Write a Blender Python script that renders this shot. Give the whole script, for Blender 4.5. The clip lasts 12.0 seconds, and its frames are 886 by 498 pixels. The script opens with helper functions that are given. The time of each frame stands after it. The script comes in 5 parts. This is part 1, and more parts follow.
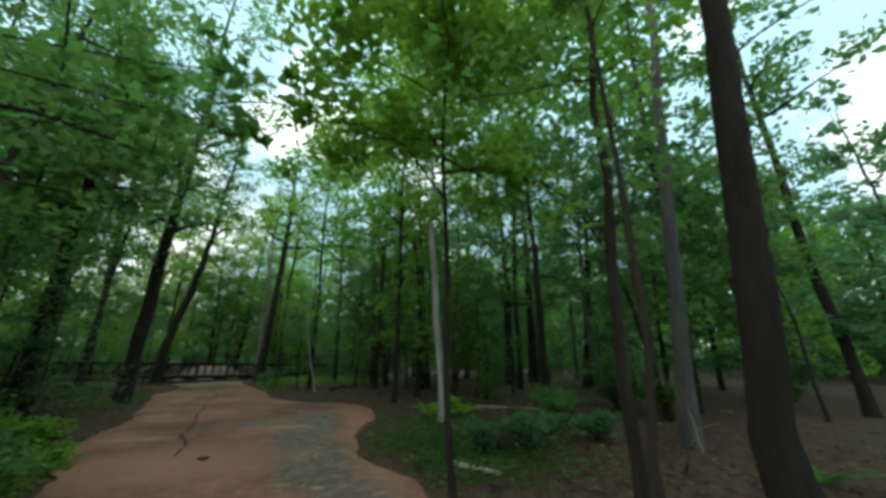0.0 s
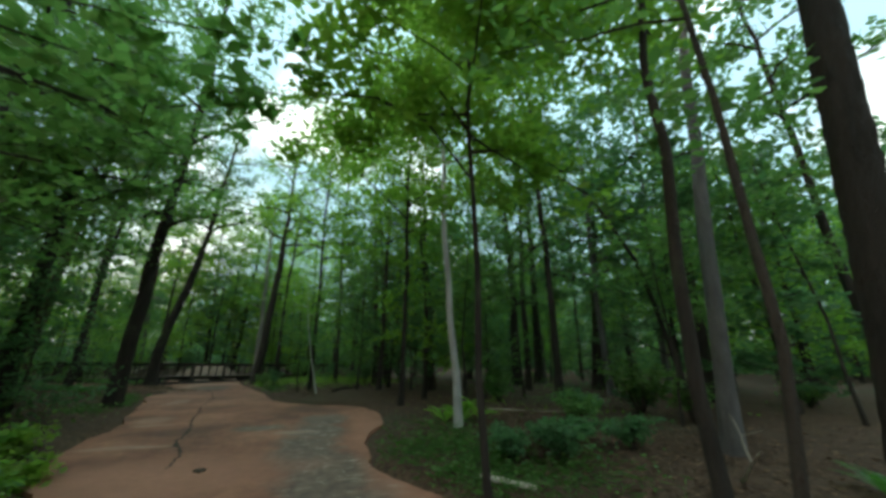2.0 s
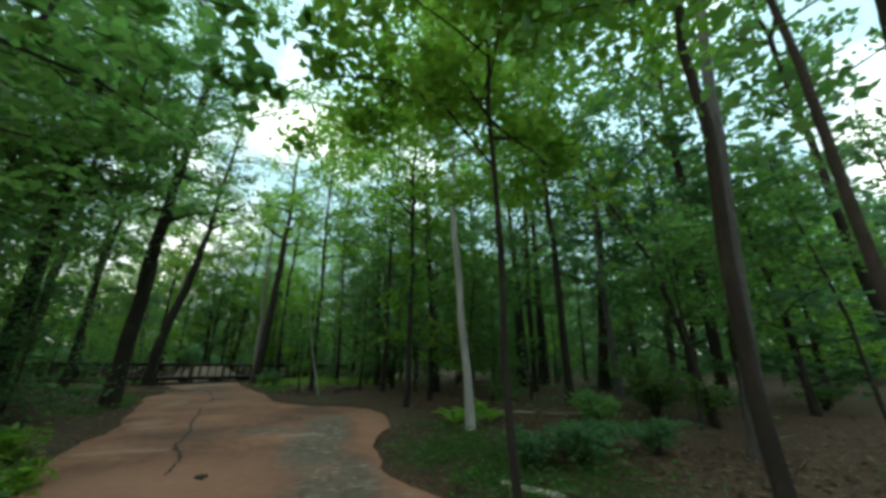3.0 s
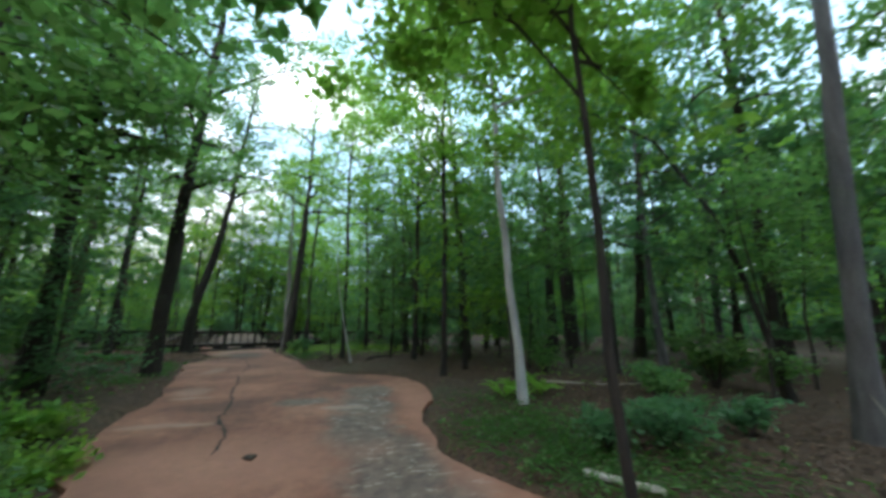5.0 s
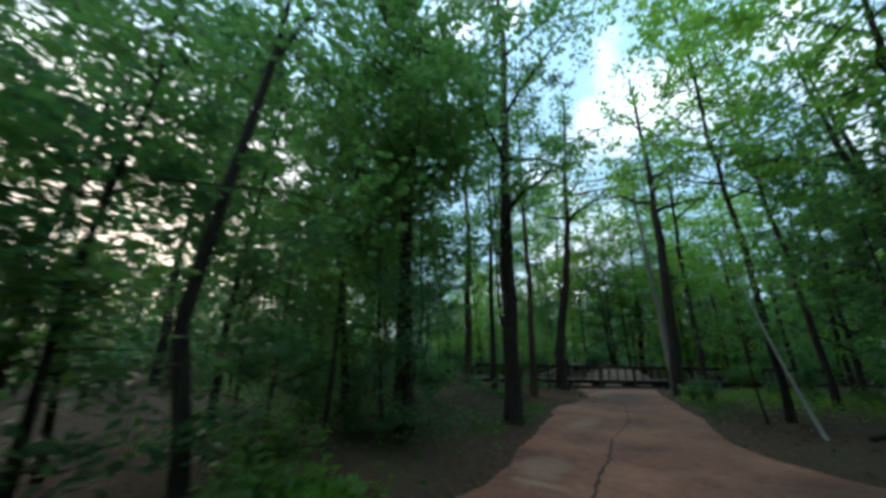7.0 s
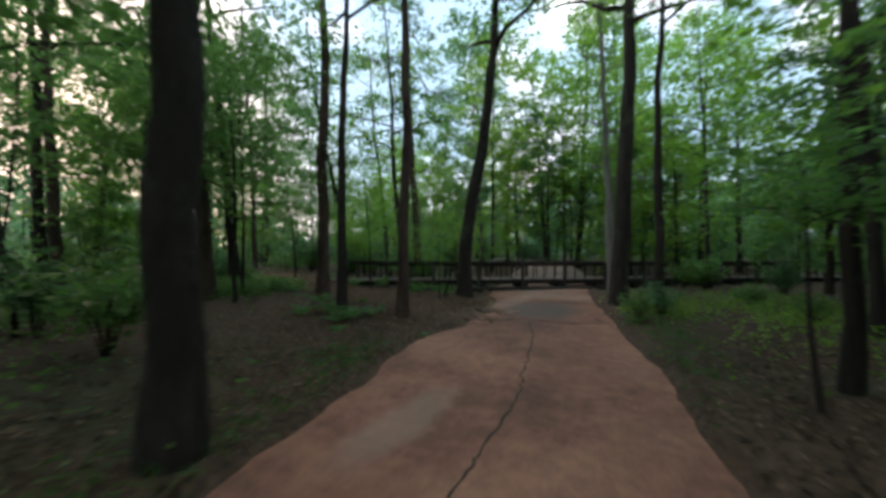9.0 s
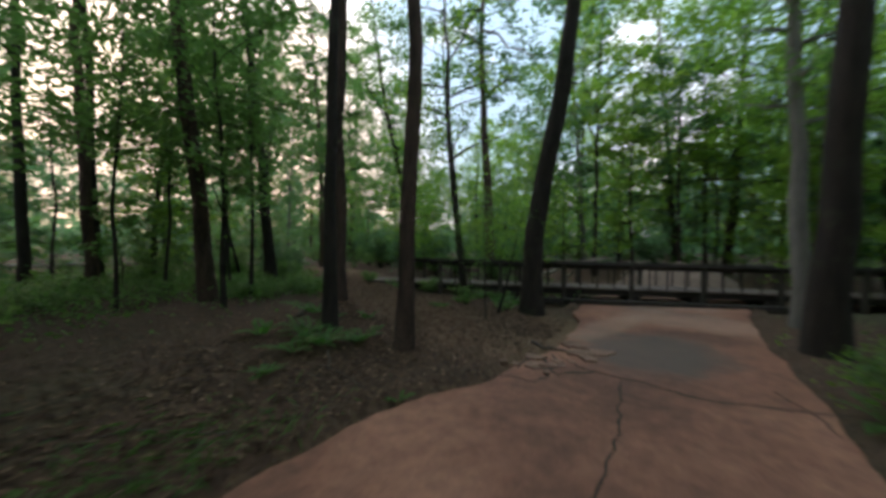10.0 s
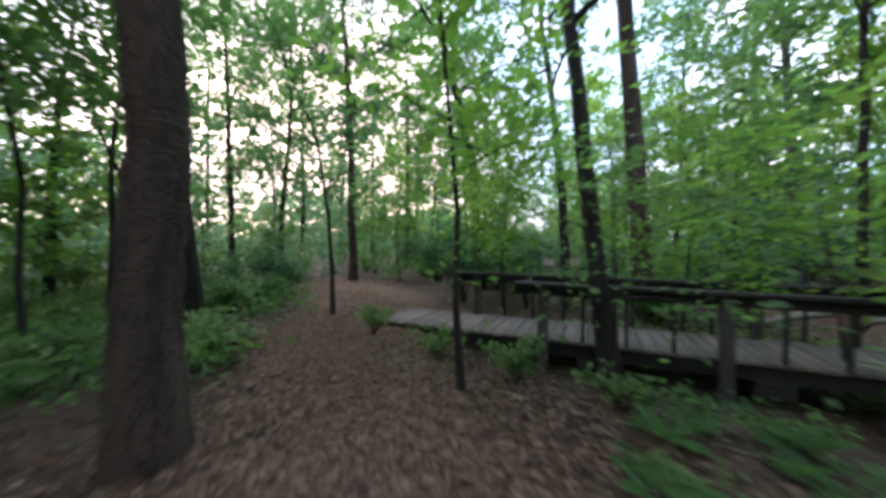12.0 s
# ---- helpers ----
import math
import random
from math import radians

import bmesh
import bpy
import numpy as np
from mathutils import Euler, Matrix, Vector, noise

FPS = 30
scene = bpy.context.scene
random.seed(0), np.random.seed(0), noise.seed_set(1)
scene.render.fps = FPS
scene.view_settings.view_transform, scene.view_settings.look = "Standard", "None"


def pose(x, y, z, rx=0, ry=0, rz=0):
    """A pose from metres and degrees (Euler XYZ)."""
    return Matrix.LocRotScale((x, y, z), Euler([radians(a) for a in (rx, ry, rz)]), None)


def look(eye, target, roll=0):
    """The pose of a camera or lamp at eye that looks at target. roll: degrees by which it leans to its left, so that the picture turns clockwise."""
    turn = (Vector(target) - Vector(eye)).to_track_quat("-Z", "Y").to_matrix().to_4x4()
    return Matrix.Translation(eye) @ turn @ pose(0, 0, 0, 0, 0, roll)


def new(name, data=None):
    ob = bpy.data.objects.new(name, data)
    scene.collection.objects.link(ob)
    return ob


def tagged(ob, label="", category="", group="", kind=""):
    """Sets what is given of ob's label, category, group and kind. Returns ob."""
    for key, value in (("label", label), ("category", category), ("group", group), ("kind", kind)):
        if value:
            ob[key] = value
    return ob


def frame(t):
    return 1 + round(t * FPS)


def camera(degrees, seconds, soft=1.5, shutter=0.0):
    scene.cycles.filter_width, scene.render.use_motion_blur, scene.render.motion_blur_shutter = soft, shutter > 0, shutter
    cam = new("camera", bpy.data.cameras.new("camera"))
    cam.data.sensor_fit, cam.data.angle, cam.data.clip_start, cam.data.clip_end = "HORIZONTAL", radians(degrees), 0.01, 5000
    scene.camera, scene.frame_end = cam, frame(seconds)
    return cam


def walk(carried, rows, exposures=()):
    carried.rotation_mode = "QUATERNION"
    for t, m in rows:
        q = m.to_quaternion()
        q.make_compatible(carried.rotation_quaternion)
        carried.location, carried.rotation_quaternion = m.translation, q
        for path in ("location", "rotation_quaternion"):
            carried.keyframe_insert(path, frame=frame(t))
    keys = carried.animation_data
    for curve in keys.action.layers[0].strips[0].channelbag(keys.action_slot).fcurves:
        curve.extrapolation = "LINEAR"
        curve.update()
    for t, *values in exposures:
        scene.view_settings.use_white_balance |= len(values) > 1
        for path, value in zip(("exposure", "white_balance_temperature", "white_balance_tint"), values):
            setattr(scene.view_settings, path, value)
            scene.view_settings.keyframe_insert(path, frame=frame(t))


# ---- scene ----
cam = camera(104.0, 12.0, soft=3.5, shutter=0.55)
walk(cam, [
    (0, look((-0.461, 4.016, 1.340), (1.133, 8.503, 2.867), 0.42)),
    (0.5, look((-0.501, 4.160, 1.356), (1.104, 8.642, 2.884), 0.29)),
    (1, look((-0.551, 4.311, 1.357), (1.069, 8.788, 2.884), 0.35)),
    (1.5, look((-0.590, 4.448, 1.363), (1.036, 8.921, 2.898), 0.43)),
    (2, look((-0.616, 4.605, 1.343), (1.015, 9.078, 2.871), 0.37)),
    (2.5, look((-0.639, 4.732, 1.337), (0.987, 9.198, 2.888), 0.36)),
    (3, look((-0.734, 4.933, 1.323), (0.908, 9.396, 2.864), 0.49)),
    (4.8, look((-0.945, 5.570, 1.399), (0.659, 10.150, 2.606), -0.00)),
    (5, look((-1.003, 5.693, 1.416), (0.458, 10.350, 2.502), 0.23)),
    (5.5, look((-0.957, 5.987, 1.600), (0.193, 10.811, 2.238), -1.26)),
    (6, look((-1.045, 7.287, 1.518), (-1.307, 12.190, 2.461), 0.20)),
    (6.5, look((-1.200, 8.082, 1.538), (-2.885, 12.629, 2.756), 0.19)),
    (7, look((-1.277, 9.272, 1.564), (-4.270, 12.997, 3.035), 0.20)),
    (7.5, look((-1.400, 10.827, 1.607), (-4.026, 14.971, 2.568), 0.14)),
    (7.7, look((-1.520, 11.465, 1.622), (-3.905, 15.801, 2.337), 0.06)),
    (9.3, look((-2.409, 16.828, 1.699), (-5.243, 20.945, 1.565), 0.62)),
    (9.5, look((-2.532, 17.521, 1.689), (-5.670, 21.412, 1.568), 0.51)),
    (10, look((-2.968, 19.136, 1.678), (-6.777, 22.374, 1.590), 0.05)),
    (10.5, look((-3.619, 20.775, 1.613), (-8.000, 23.184, 1.580), -0.08)),
    (11, look((-5.024, 22.077, 1.511), (-9.583, 24.129, 1.539), -0.75)),
    (11.5, look((-6.331, 22.659, 1.515), (-10.851, 24.794, 1.579), 0.44)),
    (12, look((-7.865, 22.936, 1.587), (-12.322, 25.202, 1.555), -0.21)),
], exposures=[(0.0, 0.3, 7300, 0), (3.2, 0.45, 7500, -2), (5.0, 0.95, 6600, 11), (5.5, 1.0, 6300, 18), (6.5, 0.35, 6300, 12), (7.5, 0.05, 5900, 5), (9.5, 0.5, 7100, 20), (10.5, 0.15, 7000, 20), (11.5, 1.0, 6600, 28), (12.0, 1.3, 6400, 29)])

# ---------------------------------------------------------------- light
world = bpy.data.worlds.new("evening_sky")
scene.world = world
world.use_nodes = True
wn, wl = world.node_tree.nodes, world.node_tree.links
wn.clear()
w_out = wn.new("ShaderNodeOutputWorld")
w_bg = wn.new("ShaderNodeBackground")
w_sky = wn.new("ShaderNodeTexSky")
w_sky.sky_type, w_sky.sun_disc = "NISHITA", False
w_sky.sun_elevation, w_sky.sun_rotation = radians(16), radians(-95)
w_sky.air_density, w_sky.dust_density, w_sky.ozone_density = 1.0, 1.5, 1.0
w_tc = wn.new("ShaderNodeTexCoord")
w_no = wn.new("ShaderNodeTexNoise")
w_no.inputs["Scale"].default_value, w_no.inputs["Detail"].default_value = 2.6, 6
w_ra = wn.new("ShaderNodeValToRGB")
w_ra.color_ramp.elements[0].position, w_ra.color_ramp.elements[1].position = 0.50, 0.68
w_veil = wn.new("ShaderNodeMix")
w_veil.data_type = "RGBA"
w_veil.inputs["Factor"].default_value = 0.55
w_veil.inputs["B"].default_value = (3.2, 5.2, 6.7, 1)
w_mx = wn.new("ShaderNodeMix")
w_mx.data_type = "RGBA"
w_mx.inputs["B"].default_value = (9.5, 9.6, 10.0, 1)
wl.new(w_tc.outputs["Generated"], w_no.inputs["Vector"])
wl.new(w_no.outputs["Fac"], w_ra.inputs["Fac"])
wl.new(w_ra.outputs["Color"], w_mx.inputs["Factor"])
wl.new(w_sky.outputs["Color"], w_veil.inputs["A"])
wl.new(w_veil.outputs["Result"], w_mx.inputs["A"])
w_dot = wn.new("ShaderNodeVectorMath")
w_dot.operation = "DOT_PRODUCT"
w_dot.inputs[1].default_value = (-0.985, 0.14, 0.10)
w_glow = wn.new("ShaderNodeMapRange")
w_glow.interpolation_type = "SMOOTHSTEP"
w_glow.inputs["From Min"].default_value, w_glow.inputs["From Max"].default_value = 0.80, 1.0
w_glow.inputs["To Max"].default_value = 0.75
w_warm = wn.new("ShaderNodeMix")
w_warm.data_type = "RGBA"
w_warm.inputs["B"].default_value = (11.0, 8.4, 6.2, 1)
wl.new(w_tc.outputs["Generated"], w_dot.inputs[0])
wl.new(w_dot.outputs["Value"], w_glow.inputs["Value"])
wl.new(w_glow.outputs["Result"], w_warm.inputs["Factor"])
wl.new(w_mx.outputs["Result"], w_warm.inputs["A"])
w_sep = wn.new("ShaderNodeSeparateXYZ")
w_up = wn.new("ShaderNodeMapRange")
w_up.inputs["To Min"].default_value, w_up.inputs["To Max"].default_value = 0.75, 2.3
w_over = wn.new("ShaderNodeMix")
w_over.data_type, w_over.blend_type = "RGBA", "MULTIPLY"
w_over.inputs["Factor"].default_value = 1.0
wl.new(w_tc.outputs["Generated"], w_sep.inputs["Vector"])
wl.new(w_sep.outputs["Z"], w_up.inputs["Value"])
wl.new(w_warm.outputs["Result"], w_over.inputs["A"])
wl.new(w_up.outputs["Result"], w_over.inputs["B"])
wl.new(w_over.outputs["Result"], w_bg.inputs["Color"])
wl.new(w_bg.outputs["Background"], w_out.inputs["Surface"])
w_bg.inputs["Strength"].default_value = 0.15

sun_data = bpy.data.lights.new("sun", "SUN")
sun_data.energy, sun_data.angle, sun_data.color = 1.0, radians(12), (1.0, 0.86, 0.68)
sun = new("sun", sun_data)
sun.matrix_world = look((-40, 3, 14), (0, 0, 0))


# ---------------------------------------------------------------- materials
def material(name):
    m = bpy.data.materials.new(name)
    m.use_nodes = True
    n, l = m.node_tree.nodes, m.node_tree.links
    return m, n, l, n["Principled BSDF"]


def ramp(n, stops):
    r = n.new("ShaderNodeValToRGB")
    e = r.color_ramp.elements
    while len(e) < len(stops):
        e.new(0.5)
    for s, (p, c) in zip(e, stops):
        s.position, s.color = p, (*c, 1)
    return r


def noise_tex(n, l, scale, detail=5, rough=0.6, vec=None, stretch=None):
    t = n.new("ShaderNodeTexNoise")
    t.inputs["Scale"].default_value, t.inputs["Detail"].default_value, t.inputs["Roughness"].default_value = scale, detail, rough
    if vec is not None:
        if stretch:
            mp = n.new("ShaderNodeMapping")
            mp.inputs["Scale"].default_value = stretch
            l.new(vec, mp.inputs["Vector"])
            vec = mp.outputs["Vector"]
        l.new(vec, t.inputs["Vector"])
    return t


def mix(n, l, fac, a, b, blend="MIX"):
    m = n.new("ShaderNodeMix")
    m.data_type, m.blend_type = "RGBA", blend
    for key, v in (("Factor", fac), ("A", a), ("B", b)):
        sock = [s for s in m.inputs if s.name == key and (s.type == "RGBA" or (key == "Factor" and s.type == "VALUE"))][0]
        if isinstance(v, (int, float)):
            sock.default_value = v
        elif isinstance(v, tuple):
            sock.default_value = (*v, 1)
        else:
            l.new(v, sock)
    return [o for o in m.outputs if o.type == "RGBA"][0]


def bump(n, l, bsdf, height, strength, distance):
    b = n.new("ShaderNodeBump")
    b.inputs["Strength"].default_value, b.inputs["Distance"].default_value = strength, distance
    l.new(height, b.inputs["Height"])
    l.new(b.outputs["Normal"], bsdf.inputs["Normal"])


def leaf_material(name, dark, mid, light, through_light, rough=0.5, thin=0.47):
    m, n, l, bs = material(name)
    geo, info = n.new("ShaderNodeNewGeometry"), n.new("ShaderNodeObjectInfo")
    r = ramp(n, [(0.0, dark), (0.55, mid), (1.0, light)])
    l.new(geo.outputs["Random Per Island"], r.inputs["Fac"])
    hsv = n.new("ShaderNodeHueSaturation")
    mr = n.new("ShaderNodeMapRange")
    mr.inputs["To Min"].default_value, mr.inputs["To Max"].default_value = 0.75, 1.25
    l.new(info.outputs["Random"], mr.inputs["Value"])
    l.new(mr.outputs["Result"], hsv.inputs["Value"])
    mh = n.new("ShaderNodeMapRange")
    mh.inputs["To Min"].default_value, mh.inputs["To Max"].default_value = 0.475, 0.515
    l.new(info.outputs["Random"], mh.inputs["Value"])
    l.new(mh.outputs["Result"], hsv.inputs["Hue"])
    l.new(r.outputs["Color"], hsv.inputs["Color"])
    l.new(hsv.outputs["Color"], bs.inputs["Base Color"])
    bs.inputs["Roughness"].default_value = rough
    tr = n.new("ShaderNodeBsdfTranslucent")
    tint = mix(n, l, 0.6, hsv.outputs["Color"], through_light)
    l.new(tint, tr.inputs["Color"])
    ms = n.new("ShaderNodeMixShader")
    ms.inputs["Fac"].default_value = thin
    l.new(bs.outputs["BSDF"], ms.inputs[1])
    l.new(tr.outputs["BSDF"], ms.inputs[2])
    l.new(ms.outputs["Shader"], n["Material Output"].inputs["Surface"])
    return m


LEAF_BRIGHT = leaf_material("leaf_bright", (0.055, 0.15, 0.015), (0.12, 0.255, 0.032), (0.225, 0.35, 0.06), (0.36, 0.68, 0.10), 0.5, 0.62)
LEAF_MID = leaf_material("leaf_mid", (0.03, 0.088, 0.022), (0.07, 0.16, 0.042), (0.155, 0.24, 0.075), (0.25, 0.54, 0.12), 0.5, 0.52)
LEAF_COOL = leaf_material("leaf_cool", (0.024, 0.078, 0.03), (0.052, 0.138, 0.055), (0.115, 0.20, 0.09), (0.19, 0.46, 0.17), 0.5, 0.52)
LEAF_AUTUMN = leaf_material("leaf_yellowing", (0.06, 0.12, 0.02), (0.14, 0.21, 0.03), (0.26, 0.26, 0.05), (0.30, 0.38, 0.05))
NEEDLE = leaf_material("pine_needle", (0.025, 0.08, 0.03), (0.045, 0.12, 0.035), (0.08, 0.17, 0.05), (0.09, 0.26, 0.06))
FERN = leaf_material("fern_frond", (0.022, 0.09, 0.016), (0.04, 0.14, 0.024), (0.075, 0.20, 0.035), (0.11, 0.36, 0.05))
LITTER = leaf_material("dead_leaf", (0.032, 0.018, 0.0095), (0.095, 0.055, 0.029), (0.31, 0.205, 0.12), (0.075, 0.04, 0.018), 0.8)
LITTER_PALE = leaf_material("dry_trodden_leaf", (0.09, 0.046, 0.024), (0.25, 0.145, 0.08), (0.47, 0.33, 0.205), (0.13, 0.07, 0.035), 0.8)


def bark_material(name, dark, light, scale, ridge, moss=0.0):
    m, n, l, bs = material(name)
    tc = n.new("ShaderNodeTexCoord")
    big = noise_tex(n, l, scale, 6, 0.65, tc.outputs["Object"], (1, 1, 0.22))
    vor = n.new("ShaderNodeTexVoronoi")
    vor.feature = "DISTANCE_TO_EDGE"
    mp = n.new("ShaderNodeMapping")
    mp.inputs["Scale"].default_value = (scale * 2.4, scale * 2.4, scale * 1.0)
    l.new(tc.outputs["Object"], mp.inputs["Vector"])
    l.new(mp.outputs["Vector"], vor.inputs["Vector"])
    r = ramp(n, [(0.3, dark), (0.7, light)])
    l.new(big.outputs["Fac"], r.inputs["Fac"])
    vr = ramp(n, [(0.0, (0.28, 0.26, 0.25)), (0.16, (1, 1, 1))])
    l.new(vor.outputs["Distance"], vr.inputs["Fac"])
    col = mix(n, l, ridge, r.outputs["Color"], vr.outputs["Color"], "MULTIPLY")
    if moss:
        mo = noise_tex(n, l, 1.7, 4, 0.6, tc.outputs["Object"])
        mr = ramp(n, [(0.55, (0, 0, 0)), (0.7, (moss, moss, moss))])
        l.new(mo.outputs["Fac"], mr.inputs["Fac"])
        col = mix(n, l, mr.outputs["Color"], col, (0.09, 0.12, 0.06))
    l.new(col, bs.inputs["Base Color"])
    bs.inputs["Roughness"].default_value = 0.9
    add = n.new("ShaderNodeMath")
    add.operation = "MULTIPLY_ADD"
    l.new(vr.outputs["Color"], add.inputs[0])
    add.inputs[1].default_value = ridge
    l.new(big.outputs["Fac"], add.inputs[2])
    bump(n, l, bs, add.outputs["Value"], 1.0, 0.035)
    return m


BARK = {
    "pine": bark_material("pine_bark", (0.03, 0.0178, 0.013), (0.21, 0.125, 0.092), 5.0, 0.95),
    "oak": bark_material("oak_bark", (0.018, 0.0125, 0.0095), (0.064, 0.046, 0.036), 8.0, 0.65, 0.4),
    "white": bark_material("pale_bark", (0.32, 0.305, 0.30), (0.60, 0.58, 0.57), 4.0, 0.2, 0.25),
    "grey": bark_material("grey_bark", (0.08, 0.073, 0.075), (0.20, 0.185, 0.19), 5.0, 0.4, 0.3),
    "pale": bark_material("sapling_pale_bark", (0.14, 0.13, 0.115), (0.32, 0.30, 0.27), 6.0, 0.2, 0.2),
    "sap": bark_material("sapling_bark", (0.024, 0.018, 0.0135), (0.068, 0.05, 0.038), 9.0, 0.4, 0.3),
    "dark": bark_material("dark_bark", (0.011, 0.0078, 0.006), (0.036, 0.025, 0.019), 8.0, 0.5),
}


def blotch(n, l, vec, at, size, soft, wob):
    """A stain of uneven outline round a place: 1 within, 0 outside."""
    sub = n.new("ShaderNodeVectorMath")
    sub.operation = "SUBTRACT"
    l.new(vec, sub.inputs[0])
    sub.inputs[1].default_value = (*at, 0)
    mul = n.new("ShaderNodeVectorMath")
    mul.operation = "MULTIPLY"
    l.new(sub.outputs["Vector"], mul.inputs[0])
    mul.inputs[1].default_value = (1 / size[0], 1 / size[1], 0)
    ln = n.new("ShaderNodeVectorMath")
    ln.operation = "LENGTH"
    l.new(mul.outputs["Vector"], ln.inputs[0])
    ad = n.new("ShaderNodeMath")
    ad.operation = "MULTIPLY_ADD"
    nz = noise_tex(n, l, 1.9, 6, 0.65, vec)
    l.new(nz.outputs["Fac"], ad.inputs[0])
    ad.inputs[1].default_value = wob
    l.new(ln.outputs["Value"], ad.inputs[2])
    mr = n.new("ShaderNodeMapRange")
    mr.interpolation_type = "SMOOTHSTEP"
    mr.inputs["From Min"].default_value, mr.inputs["From Max"].default_value = 1 + wob * 0.5 - soft, 1 + wob * 0.5 + soft
    mr.inputs["To Min"].default_value, mr.inputs["To Max"].default_value = 1, 0
    l.new(ad.outputs["Value"], mr.inputs["Value"])
    return mr.outputs["Result"]


def ground_material():
    m, n, l, bs = material("leaf_litter_soil")
    tc = n.new("ShaderNodeTexCoord")
    v = tc.outputs["Object"]
    a = noise_tex(n, l, 0.35, 4, 0.6, v)
    b = noise_tex(n, l, 9.0, 8, 0.7, v)
    vo = n.new("ShaderNodeTexVoronoi")
    vo.inputs["Scale"].default_value = 16.0
    l.new(v, vo.inputs["Vector"])
    soil = ramp(n, [(0.3, (0.025, 0.0125, 0.0075)), (0.5, (0.064, 0.031, 0.018)), (0.75, (0.12, 0.062, 0.037))])
    l.new(b.outputs["Fac"], soil.inputs["Fac"])
    tone = ramp(n, [(0.35, (0.75, 0.72, 0.7)), (0.65, (1.25, 1.1, 0.98))])
    l.new(a.outputs["Fac"], tone.inputs["Fac"])
    col = mix(n, l, 1.0, soil.outputs["Color"], tone.outputs["Color"], "MULTIPLY")
    leafcol = ramp(n, [(0.0, (0.027, 0.016, 0.009)), (0.6, (0.085, 0.049, 0.026)), (1.0, (0.165, 0.105, 0.06))])
    l.new(vo.outputs["Color"], leafcol.inputs["Fac"])
    col = mix(n, l, 0.5, col, leafcol.outputs["Color"])
    g = noise_tex(n, l, 0.22, 3, 0.5, v, (1, 1, 1))
    gr = ramp(n, [(0.52, (0, 0, 0)), (0.66, (0.5, 0.5, 0.5))])
    l.new(g.outputs["Fac"], gr.inputs["Fac"])
    col = mix(n, l, gr.outputs["Color"], col, (0.045, 0.065, 0.025))
    for at, size in (((-7.6, 23.4), (1.6, 1.0)), ((-10.5, 23.5), (2.2, 0.8)), ((-13.6, 24.2), (2.2, 0.8)), ((-16.5, 25.2), (2.4, 1.0)), ((-6.6, 24.7), (0.9, 1.4)), ((-8.9, 23.2), (1.6, 0.7)), ((-12.0, 23.7), (2.0, 0.7))):
        p = blotch(n, l, v, at, size, 0.5, 1.0)
        pm = n.new("ShaderNodeMath")
        pm.operation = "MULTIPLY"
        pm.inputs[1].default_value = 0.7
        l.new(p, pm.inputs[0])
        col = mix(n, l, pm.outputs["Value"], col, (0.22, 0.132, 0.076))
    l.new(col, bs.inputs["Base Color"])
    bs.inputs["Roughness"].default_value = 0.95
    hs = n.new("ShaderNodeMath")
    hs.operation = "ADD"
    l.new(b.outputs["Fac"], hs.inputs[0])
    l.new(vo.outputs["Distance"], hs.inputs[1])
    bump(n, l, bs, hs.outputs["Value"], 0.9, 0.03)
    return m


